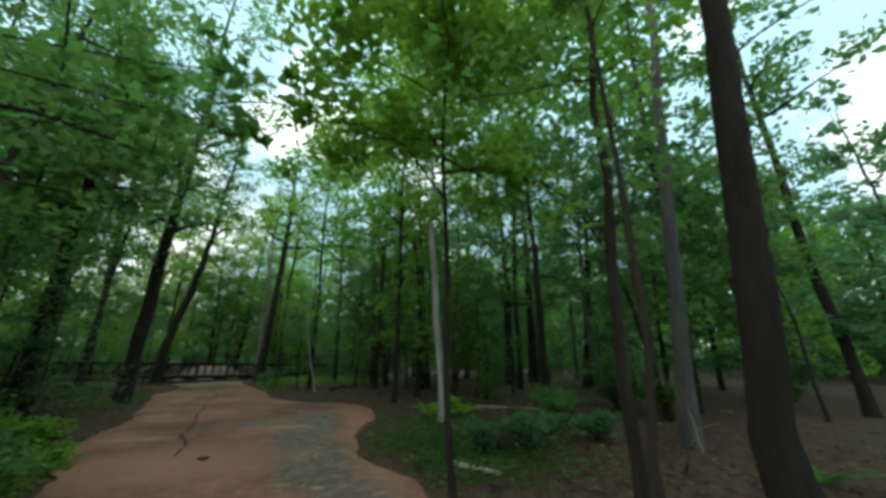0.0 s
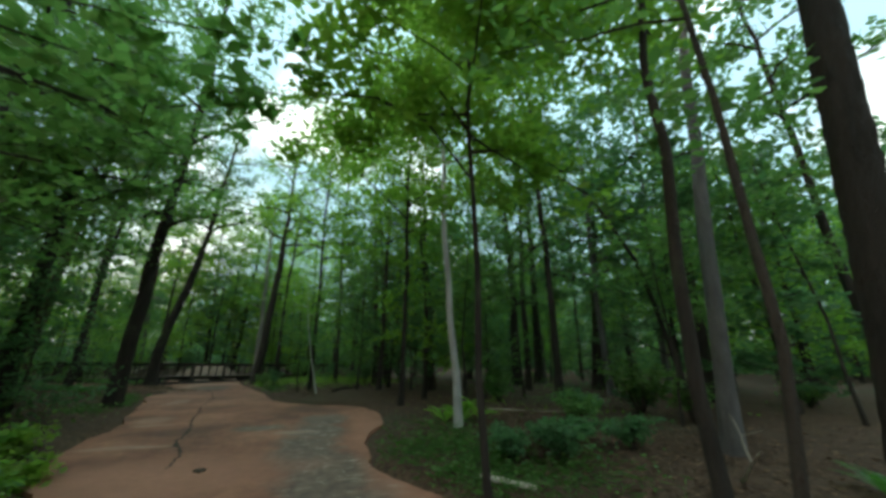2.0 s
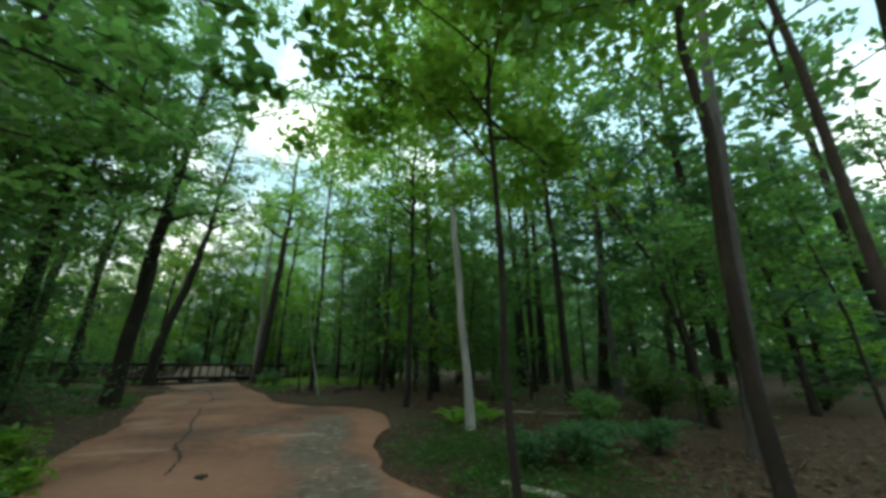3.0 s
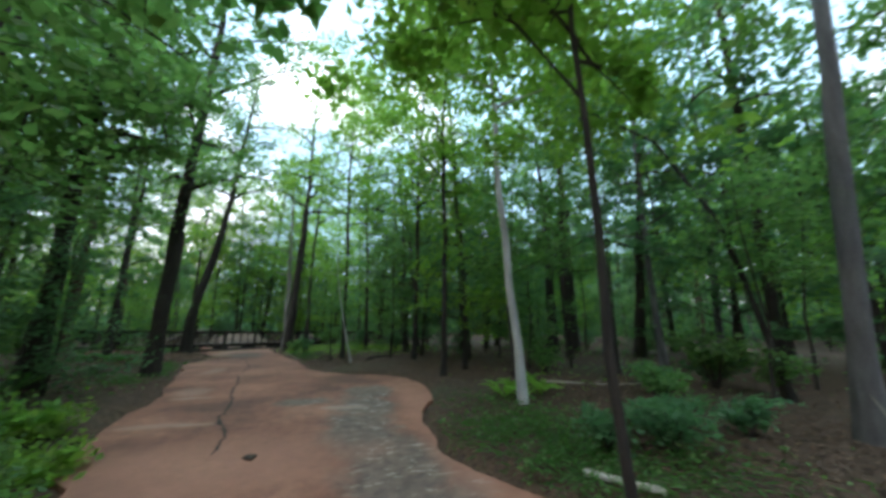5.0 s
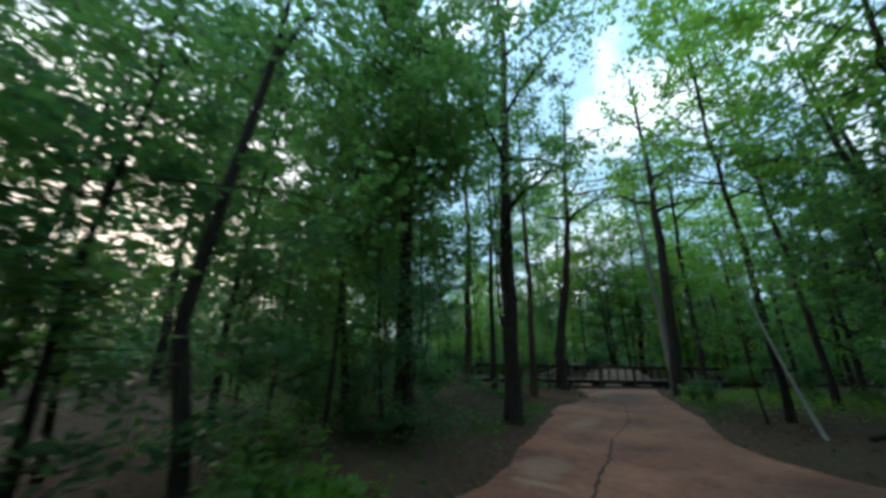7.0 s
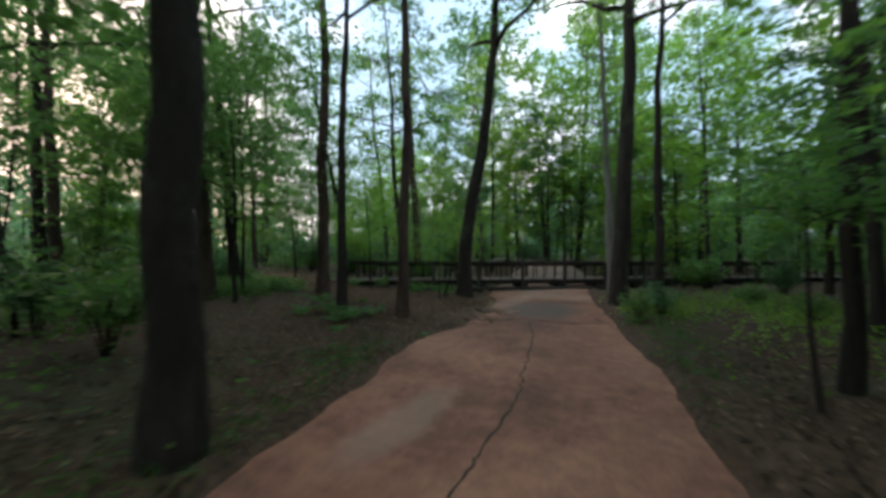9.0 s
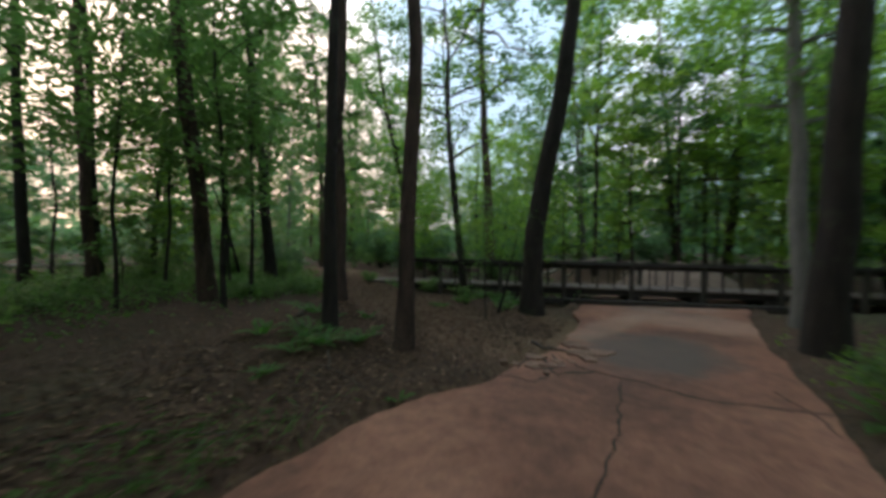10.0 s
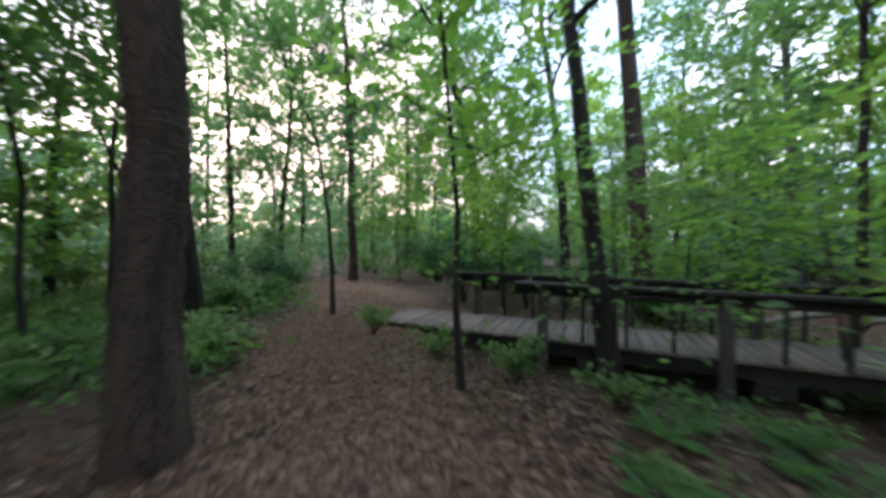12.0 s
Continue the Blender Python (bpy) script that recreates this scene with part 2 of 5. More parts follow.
def path_material():
    m, n, l, bs = material("worn_red_concrete")
    tc = n.new("ShaderNodeTexCoord")
    v = tc.outputs["Object"]
    a = noise_tex(n, l, 0.55, 5, 0.6, v)
    b = noise_tex(n, l, 7.0, 8, 0.7, v)
    c = noise_tex(n, l, 60.0, 4, 0.7, v)
    col = ramp(n, [(0.36, (0.155, 0.066, 0.042)), (0.5, (0.27, 0.109, 0.067)), (0.64, (0.37, 0.164, 0.102))])
    l.new(a.outputs["Fac"], col.inputs["Fac"])
    fine = ramp(n, [(0.35, (0.72, 0.72, 0.74)), (0.65, (1.18, 1.15, 1.12))])
    l.new(b.outputs["Fac"], fine.inputs["Fac"])
    base = mix(n, l, 1.0, col.outputs["Color"], fine.outputs["Color"], "MULTIPLY")
    grit = ramp(n, [(0.4, (0.8, 0.8, 0.8)), (0.6, (1.1, 1.1, 1.1))])
    l.new(c.outputs["Fac"], grit.inputs["Fac"])
    base = mix(n, l, 1.0, base, grit.outputs["Color"], "MULTIPLY")
    # grey weathered stains and the worn aggregate with pale flecks
    s1 = blotch(n, l, v, (-4.95, 25.0), (0.95, 1.15), 0.4, 1.2)
    sm = n.new("ShaderNodeMath")
    sm.operation = "MULTIPLY"
    sm.inputs[1].default_value = 0.85
    l.new(s1, sm.inputs[0])
    base = mix(n, l, sm.outputs["Value"], base, (0.10, 0.075, 0.062))
    worn = None
    for at, size in (((-0.15, 13.7), (0.5, 0.75)), ((-0.3, 12.4), (0.5, 0.9)), ((-0.5, 11.1), (0.5, 1.1)), ((-0.25, 9.7), (0.55, 1.2)), ((0.1, 8.2), (0.5, 1.2)), ((-1.35, 13.0), (0.5, 0.3))):
        p = blotch(n, l, v, at, size, 0.35, 1.5)
        if worn is None:
            worn = p
        else:
            mx = n.new("ShaderNodeMath")
            mx.operation = "MAXIMUM"
            l.new(worn, mx.inputs[0])
            l.new(p, mx.inputs[1])
            worn = mx.outputs["Value"]
    rough_tone = ramp(n, [(0.35, (0.088, 0.064, 0.05)), (0.62, (0.185, 0.135, 0.106))])
    l.new(b.outputs["Fac"], rough_tone.inputs["Fac"])
    wk = n.new("ShaderNodeMath")
    wk.operation = "MULTIPLY"
    wk.inputs[1].default_value = 0.85
    l.new(worn, wk.inputs[0])
    base = mix(n, l, wk.outputs["Value"], base, rough_tone.outputs["Color"])
    fl = noise_tex(n, l, 8.5, 5, 0.62, v, (0.6, 1.5, 1))
    fr = ramp(n, [(0.585, (0, 0, 0)), (0.63, (0.85, 0.85, 0.85))])
    l.new(fl.outputs["Fac"], fr.inputs["Fac"])
    fk = n.new("ShaderNodeMath")
    fk.operation = "MULTIPLY"
    l.new(fr.outputs["Color"], fk.inputs[0])
    l.new(worn, fk.inputs[1])
    base = mix(n, l, fk.outputs["Value"], base, (0.42, 0.35, 0.29))
    # redder rim at the bulge, pale worn patches
    for at, size in (((0.55, 10.6), (0.35, 2.2)), ((0.75, 12.9), (0.35, 0.9)), ((-2.2, 10.2), (1.6, 0.8))):
        p = blotch(n, l, v, at, size, 0.5, 1.0)
        pm = n.new("ShaderNodeMath")
        pm.operation = "MULTIPLY"
        pm.inputs[1].default_value = 0.5
        l.new(p, pm.inputs[0])
        base = mix(n, l, pm.outputs["Value"], base, (0.43, 0.19, 0.125))
    for at, size, k in (((-3.3, 11.95), (0.5, 0.14), 0.4), ((-2.75, 11.88), (0.3, 0.08), 0.5), ((-0.72, 12.41), (0.35, 0.13), 0.6), ((-3.5, 13.9), (0.4, 0.09), 0.55), ((-3.7, 14.6), (0.35, 0.5), 0.35), ((-4.3, 18.4), (0.25, 0.8), 0.35),
                        ((-6.4, 31.0), (1.6, 2.2), 0.35), ((-6.1, 26.2), (0.35, 1.4), 0.3), ((-5.2, 28.0), (1.6, 0.9), 0.3)):
        p = blotch(n, l, v, at, size, 0.4, 1.4)
        pm = n.new("ShaderNodeMath")
        pm.operation = "MULTIPLY"
        pm.inputs[1].default_value = k
        l.new(p, pm.inputs[0])
        base = mix(n, l, pm.outputs["Value"], base, (0.43, 0.29, 0.215))
    l.new(base, bs.inputs["Base Color"])
    bs.inputs["Roughness"].default_value = 0.82
    hs = n.new("ShaderNodeMath")
    hs.operation = "MULTIPLY_ADD"
    l.new(c.outputs["Fac"], hs.inputs[0])
    hs.inputs[1].default_value = 0.3
    l.new(b.outputs["Fac"], hs.inputs[2])
    bump(n, l, bs, hs.outputs["Value"], 0.5, 0.015)
    return m


def plain(name, dark, light, scale, rough=0.9, stretch=(1, 1, 1), bumpy=0.5, dist=0.01):
    m, n, l, bs = material(name)
    tc, info = n.new("ShaderNodeTexCoord"), n.new("ShaderNodeObjectInfo")
    a = noise_tex(n, l, scale, 7, 0.65, tc.outputs["Object"], stretch)
    r = ramp(n, [(0.3, dark), (0.7, light)])
    l.new(a.outputs["Fac"], r.inputs["Fac"])
    hsv = n.new("ShaderNodeHueSaturation")
    mr = n.new("ShaderNodeMapRange")
    mr.inputs["To Min"].default_value, mr.inputs["To Max"].default_value = 0.72, 1.2
    l.new(info.outputs["Random"], mr.inputs["Value"])
    l.new(mr.outputs["Result"], hsv.inputs["Value"])
    l.new(r.outputs["Color"], hsv.inputs["Color"])
    l.new(hsv.outputs["Color"], bs.inputs["Base Color"])
    bs.inputs["Roughness"].default_value = rough
    bump(n, l, bs, a.outputs["Fac"], bumpy, dist)
    return m


GROUND_MAT = ground_material()
PATH_MAT = path_material()
SOIL_MAT = plain("dark_crack_soil", (0.02, 0.013, 0.01), (0.06, 0.04, 0.028), 12)
RUBBLE_MAT = plain("broken_red_concrete", (0.15, 0.08, 0.055), (0.29, 0.165, 0.118), 6)
SAND_MAT = plain("pale_sandy_dirt", (0.17, 0.115, 0.086), (0.30, 0.21, 0.165), 2.5, bumpy=0.8, dist=0.05)
WOOD_DARK = plain("dark_weathered_timber", (0.014, 0.0115, 0.0095), (0.045, 0.036, 0.03), 6, stretch=(0.4, 3, 3))
WOOD_DECK = plain("weathered_deck_board", (0.085, 0.064, 0.053), (0.23, 0.175, 0.15), 5, stretch=(3, 0.4, 3))
WOOD_POST = plain("grey_weathered_post", (0.04, 0.033, 0.028), (0.12, 0.10, 0.086), 7, stretch=(3, 3, 0.4))
WOOD_PALE = plain("bare_dead_wood", (0.24, 0.2, 0.16), (0.5, 0.44, 0.37), 6, stretch=(3, 3, 0.5))
TWIG_MAT = plain("fallen_twig", (0.05, 0.038, 0.03), (0.16, 0.12, 0.095), 9)


# ---------------------------------------------------------------- mesh helpers
def mesh_of(name, verts, faces, mat, smooth=False):
    me = bpy.data.meshes.new(name)
    me.from_pydata([tuple(v) for v in verts], [], [tuple(f) for f in faces])
    me.materials.append(mat)
    if smooth:
        me.polygons.foreach_set("use_smooth", [True] * len(me.polygons))
    me.update()
    return me


def thing(name, at=(0, 0, 0), label="", category="", group="", kind=""):
    e = new(name)
    e.empty_display_size = 0.2
    e.location = at
    return tagged(e, label, category, group, kind)


def part(name, me, parent, label="", at=(0, 0, 0)):
    ob = new(name, me)
    ob.parent = parent
    ob.location = at
    if label:
        ob["label"] = label
    return ob


def quads_mesh(name, corners, mat):
    """corners: array (n, 4, 3) -> one mesh of n loose quads."""
    n = len(corners)
    me = bpy.data.meshes.new(name)
    me.vertices.add(4 * n)
    me.vertices.foreach_set("co", corners.astype(np.float32).ravel())
    me.loops.add(4 * n)
    me.loops.foreach_set("vertex_index", np.arange(4 * n, dtype=np.int32))
    me.polygons.add(n)
    me.polygons.foreach_set("loop_start", np.arange(0, 4 * n, 4, dtype=np.int32))
    me.materials.append(mat)
    me.update(calc_edges=True)
    return me


def leaves_at(centers, size, rng, droop=0.25, width=0.55, flat=0.6):
    """Kite-shaped, folded leaves round the given places."""
    n = len(centers)
    nor = rng.normal(size=(n, 3)) * (1 - flat) + np.array([0, 0, flat])
    nor /= np.linalg.norm(nor, axis=1)[:, None]
    ang = rng.uniform(0, 2 * np.pi, n)
    u = np.stack([np.cos(ang), np.sin(ang), rng.normal(-droop, 0.3, n)], 1)
    u -= (u * nor).sum(1)[:, None] * nor * 0.7
    u /= np.linalg.norm(u, axis=1)[:, None]
    v = np.cross(nor, u)
    v /= np.maximum(np.linalg.norm(v, axis=1), 1e-6)[:, None]
    s = size * rng.uniform(0.6, 1.35, n)[:, None]
    base, tip = centers - u * s * 0.5, centers + u * s * 0.5
    mid = centers - u * s * 0.05 - nor * s * 0.08
    return np.stack([base, mid + v * s * width * 0.5, tip, mid - v * s * width * 0.5], 1)


def cluster_leaves(points, radius, per, rng, squash=0.6):
    """Places of leaves in clumps round the given points."""
    k = len(points)
    d = rng.normal(size=(k, per, 3)) * np.array([1, 1, squash])
    r = radius * rng.uniform(0.55, 1.3, (k, 1, 1))
    return (points[:, None, :] + d * r * 0.46).reshape(-1, 3)


def tube(points, radii, sides=8, rough=0.0, rng=None):
    pts = [Vector(p) for p in points]
    verts, faces = [], []
    for i, p in enumerate(pts):
        d = (pts[min(i + 1, len(pts) - 1)] - pts[max(i - 1, 0)]).normalized()
        a = d.orthogonal().normalized() if abs(d.z) < 0.9 else Vector((1, 0, 0))
        a = (a - d * a.dot(d)).normalized()
        b = d.cross(a)
        for k in range(sides):
            t = 2 * math.pi * k / sides
            r = radii[i] * (1 + (rng.uniform(-rough, rough) if rng is not None else 0))
            verts.append(p + (a * math.cos(t) + b * math.sin(t)) * r)
    for i in range(len(pts) - 1):
        for k in range(sides):
            j = (k + 1) % sides
            faces.append((i * sides + k, i * sides + j, (i + 1) * sides + j, (i + 1) * sides + k))
    faces.append(tuple(reversed(range(sides))))
    faces.append(tuple(range((len(pts) - 1) * sides, len(pts) * sides)))
    return verts, faces


def join(parts):
    verts, faces = [], []
    for v, f in parts:
        o = len(verts)
        verts += v
        faces += [tuple(i + o for i in q) for q in f]
    return verts, faces


def box(x0, y0, z0, x1, y1, z1, bevel=0.0):
    bm = bmesh.new()
    bmesh.ops.create_cube(bm, size=1)
    bmesh.ops.transform(bm, matrix=Matrix.Translation(((x0 + x1) / 2, (y0 + y1) / 2, (z0 + z1) / 2)) @ Matrix.Diagonal((abs(x1 - x0), abs(y1 - y0), abs(z1 - z0), 1)), verts=bm.verts)
    if bevel:
        bmesh.ops.bevel(bm, geom=bm.edges[:], offset=bevel, segments=1, affect="EDGES")
    v = [q.co.copy() for q in bm.verts]
    bm.verts.index_update()
    f = [tuple(q.index for q in p.verts) for p in bm.faces]
    bm.free()
    return v, f


# ---------------------------------------------------------------- ground and path
BW_ANGLE, BW_RAIL, BW_DECK = 0.685, 1.05, 0.37
BW_X, BW_Y = -12.97, 24.45
BW_LEN, BW_WIDE = 27.0, 1.0
LEFT_EDGE = [(-2.45, -12), (-2.45, 5), (-2.6, 8), (-3.0, 9.5), (-3.15, 10.0), (-3.6, 10.4), (-3.66, 11.0), (-3.72, 11.4), (-3.85, 12.2), (-4.0, 12.8), (-3.98, 13.6),
             (-4.2, 14.5), (-4.5, 15.6), (-4.7, 16.6), (-5.0, 17.5), (-5.2, 18.4), (-5.37, 19.1), (-5.7, 19.8), (-5.9, 20.8), (-5.85, 21.6), (-5.75, 22.4), (-5.95, 23.3),
             (-6.0, 24.2), (-6.3, 25.0), (-6.6, 26.0), (-7.1, 26.6), (-7.45, 27.4), (-8.2, 30), (-9.2, 34)]
RIGHT_EDGE = [(-5.2, 34), (-4.5, 30), (-4.1, 28), (-3.75, 26.6), (-3.3, 25.1), (-2.75, 23.0), (-2.42, 21.8), (-2.15, 20.8), (-1.95, 19.8), (-1.75, 18.7), (-1.4, 17.8), (-1.05, 17.2),
              (-0.4, 16.5), (0.25, 16.25), (0.8, 15.8), (1.1, 15.0), (1.18, 14.2), (1.15, 13.4), (1.0, 12.8), (0.64, 12.0), (0.45, 11.3), (0.36, 10.6), (0.3, 10.1), (0.46, 9.5), (0.75, 8.9), (0.9, 8.4),
              (0.9, 6), (0.9, -12)]
SLOPE = ((-14, 2, 6, 10, 14, 18, 22, 26), (-0.48, -0.30, -0.136, 0.0, 0.05, 0.05, 0.03, 0.0))


def lie(y):
    """How high the path lies at y: it climbs gently from the south, then runs level."""
    q = np.asarray(y, float)
    return sum(np.interp(q + k, *SLOPE) for k in (-1.5, -0.5, 0.5, 1.5)) / 4


def smooth_line(pts, step, wob, seed):
    """Rounds a line of corners and gives it a ragged, chipped edge."""
    out = []
    for i in range(len(pts) - 1):
        p0, p1, p2, p3 = (Vector(pts[max(0, min(len(pts) - 1, i + k))]) for k in (-1, 0, 1, 2))
        n = max(1, int((p2 - p1).length / step))
        for k in range(n):
            t = k / n
            q = 0.5 * (2 * p1 + (p2 - p0) * t + (2 * p0 - 5 * p1 + 4 * p2 - p3) * t * t + (3 * p1 - p0 - 3 * p2 + p3) * t ** 3)
            w = noise.noise((q.x * 1.3 + seed, q.y * 1.3, 0)) * wob + noise.noise((q.x * 5 + seed, q.y * 5, 3)) * wob * 0.5
            d = (p2 - p1).normalized()
            out.append((q.x - d.y * w, q.y + d.x * w))
    out.append(tuple(pts[-1]))
    return out


EDGE_L, EDGE_R = smooth_line(LEFT_EDGE, 0.16, 0.10, 1), smooth_line(RIGHT_EDGE, 0.16, 0.08, 7)
POLY = np.array(EDGE_L + EDGE_R)


def path_distance(x, y):
    """Signed distance to the path's outline, negative on the path."""
    q = np.stack([np.ravel(x), np.ravel(y)], 1)
    a, b = POLY, np.roll(POLY, -1, 0)
    best, inside = np.full(len(q), 1e9), np.zeros(len(q), bool)
    for p0, p1 in zip(a, b):
        d = p1 - p0
        t = np.clip(((q - p0) @ d) / max(d @ d, 1e-9), 0, 1)
        best = np.minimum(best, np.hypot(*(q - p0 - t[:, None] * d).T))
        if p0[1] != p1[1]:
            cross = (p0[1] > q[:, 1]) != (p1[1] > q[:, 1])
            inside ^= cross & (q[:, 0] < (p1[0] - p0[0]) * (q[:, 1] - p0[1]) / (p1[1] - p0[1]) + p0[0])
    return np.where(inside, -best, best).reshape(np.shape(x))


def step01(t):
    t = np.clip(t, 0, 1)
    return t * t * (3 - 2 * t)


def ripple(x, y):
    return 0.05 * np.sin(x * 0.9 + 1.3 * np.sin(y * 0.5)) + 0.04 * np.sin(y * 1.1 + 1.7 * np.sin(x * 0.43)) + 0.02 * np.sin(x * 2.7 + y * 1.9)


def ground_z(x, y):
    x, y = np.asarray(x, float), np.asarray(y, float)
    d = path_distance(x, y)
    left = step01((-x - 3.5) / 2.5)
    rise = left * (0.25 * step01(d / 3.0) + 0.16 * step01((d - 3) / 6)) + (1 - left) * 0.10 * step01(d / 3)
    bx, by = math.cos(BW_ANGLE), math.sin(BW_ANGLE)
    along, across = (x - BW_X) * bx + (y - BW_Y) * by, -(x - BW_X) * by + (y - BW_Y) * bx - BW_WIDE / 2
    rise = rise - 0.24 * step01(1.6 - np.abs(across) / 1.3) * step01((along - 0.3) / 2.4)
    out = 0.03 + rise + 0.6 * ripple(x, y) * step01(d / 1.5)
    return lie(y) + np.where(d < 0, -0.10, np.where(d < 0.25, -0.10 + 0.16 * step01((d + 0.05) / 0.25), out + 0.03))


def gz(x, y):
    return float(ground_z(np.array([x]), np.array([y]))[0])


def build_ground():
    xs = np.concatenate([[-900, -400, -200, -110, -70, -50, -40], np.arange(-34, -12, 0.6), np.arange(-12, 6, 0.16), np.arange(6, 26, 0.6), [30, 40, 60, 110, 200, 400, 900]])
    ys = np.concatenate([[-900, -400, -200, -100, -50, -25], np.arange(-12, 3, 1.0), np.arange(3, 34, 0.16), np.arange(34, 50, 0.8), [55, 65, 80, 110, 200, 400, 900]])
    gx, gy = np.meshgrid(xs, ys)
    z = ground_z(gx, gy)
    verts = np.stack([gx, gy, z], -1).reshape(-1, 3)
    w = len(xs)
    i = np.arange(len(verts)).reshape(len(ys), w)
    faces = np.stack([i[:-1, :-1], i[:-1, 1:], i[1:, 1:], i[1:, :-1]], -1).reshape(-1, 4)
    me = mesh_of("ground", verts.tolist(), faces.tolist(), GROUND_MAT, True)
    return tagged(new("ground", me), "brown leaf-littered forest soil with patches of moss", "ground", kind="structure")


ground = build_ground()


def build_path():
    bm = bmesh.new()
    top = [bm.verts.new((x, y, 0.0)) for x, y in POLY]
    edges = [bm.edges.new((top[i], top[(i + 1) % len(top)])) for i in range(len(top))]
    bmesh.ops.triangle_fill(bm, edges=edges, use_beauty=True)
    for y in np.arange(-11, 33, 0.5):
        bmesh.ops.bisect_plane(bm, geom=bm.verts[:] + bm.edges[:] + bm.faces[:], plane_co=(0, y, 0), plane_no=(0, 1, 0))
    for f in bm.faces:
        if f.normal.z < 0:
            f.normal_flip()
    rim = [e for e in bm.edges if len(e.link_faces) == 1]
    skirt = bmesh.ops.extrude_edge_only(bm, edges=rim)["geom"]
    for v in skirt:
        if isinstance(v, bmesh.types.BMVert):
            v.co.z = -0.14
    for v in bm.verts:
        v.co.z += float(lie(v.co.y))
    bmesh.ops.recalc_face_normals(bm, faces=bm.faces[:])
    if sum(f.normal.z * f.calc_area() for f in bm.faces) < 0:
        bmesh.ops.reverse_faces(bm, faces=bm.faces[:])
    me = bpy.data.meshes.new("path")
    bm.to_mesh(me)
    bm.free()
    me.materials.append(PATH_MAT)
    return tagged(new("path", me), "worn reddish concrete footpath with cracked, crumbling edges", "path", kind="structure")


path = build_path()


def ribbon(points, width, z, seed):
    """A thin, ragged, soil-filled crack that runs along the points."""
    pts = []
    for (ax, ay), (bx, by) in zip(points, points[1:]):
        n = max(2, int(math.hypot(bx - ax, by - ay) / 0.06))
        for k in range(n):
            x, y = ax + (bx - ax) * k / n, ay + (by - ay) * k / n
            pts.append((x + 0.05 * noise.noise((x * 6 + seed, y * 6, 0)) + 0.02 * noise.noise((x * 21, y * 21, seed)), y + 0.05 * noise.noise((x * 6, y * 6 + seed, 4)) + 0.02 * noise.noise((x * 21, y * 21, seed + 3))))
    pts.append(tuple(points[-1]))
    verts, faces = [], []
    for i, (x, y) in enumerate(pts):
        a, b = pts[max(i - 1, 0)], pts[min(i + 1, len(pts) - 1)]
        d = Vector((b[0] - a[0], b[1] - a[1])).normalized()
        w = width * (0.35 + 0.9 * abs(noise.noise((x * 3 + seed, y * 3, 5)))) * min(1, 0.3 + min(i, len(pts) - 1 - i) * 0.2)
        h = z + float(lie(y))
        verts += [(x - d.y * w, y + d.x * w, h), (x, y, h + 0.006), (x + d.y * w, y - d.x * w, h)]
    for i in range(len(pts) - 1):
        for k in (0, 1):
            faces.append((3 * i + k, 3 * i + k + 1, 3 * i + k + 4, 3 * i + k + 3))
    return verts, faces


def crack(pts, w, seed):
    part("crack", mesh_of("crack", *ribbon(pts, w * (0.85 if pts[0][0] < -5.2 else 0.7), 0.002, seed), SOIL_MAT), path, "dark soil-filled crack")


crack([(-2.17, 10.5), (-2.22, 11.3), (-2.55, 12.15), (-2.62, 13.2), (-2.95, 14.6), (-3.05, 15.6), (-3.4, 17.2)], 0.05, 11)
crack([(-3.4, 17.4), (-3.55, 19.4), (-3.95, 21.0), (-4.2, 22.1), (-4.6, 23.1), (-4.75, 23.5)], 0.03, 12)
crack([(-5.96, 23.51), (-5.68, 23.32), (-5.37, 23.05), (-5.29, 23.04)], 0.055, 13)
crack([(-5.85, 22.45), (-5.39, 22.64), (-5.39, 22.94), (-5.78, 23.22)], 0.03, 14)
crack([(-5.85, 23.71), (-5.53, 23.5), (-5.5, 23.25), (-5.6, 23.0)], 0.06, 15)
crack([(-5.35, 23.09), (-5.06, 23.49), (-4.51, 23.6), (-3.9, 23.6), (-3.14, 24.1), (-2.9, 24.3)], 0.04, 16)
crack([(-5.85, 23.46), (-5.91, 23.11), (-5.79, 22.81)], 0.035, 18)
crack([(-5.76, 23.75), (-5.27, 23.49), (-5.06, 23.49)], 0.03, 19)
crack([(-3.0, 23.6), (-3.15, 24.0), (-3.5, 24.45)], 0.03, 21)


def slab_piece(seed, r, h):
    """A broken, sharp-cornered flat piece of slab."""
    rng = random.Random(seed)
    n = rng.randint(4, 6)
    a = sorted(rng.uniform(0, 6.283) for _ in range(n)) if n > 4 else [0.4, 1.9, 3.3, 5.1]
    ring = [(math.cos(t) * r * rng.uniform(0.75, 1.25), math.sin(t) * r * rng.uniform(0.55, 1.0)) for t in a]
    verts = [(x, y, -0.03) for x, y in ring] + [(x, y, h * 0.75) for x, y in ring] + [(x * 0.95, y * 0.95, h + rng.uniform(-0.004, 0.004)) for x, y in ring]
    faces = [tuple(range(2 * n, 3 * n))]
    for b in (0, n):
        faces += [(b + i, b + (i + 1) % n, b + n + (i + 1) % n, b + n + i) for i in range(n)]
    return verts, faces


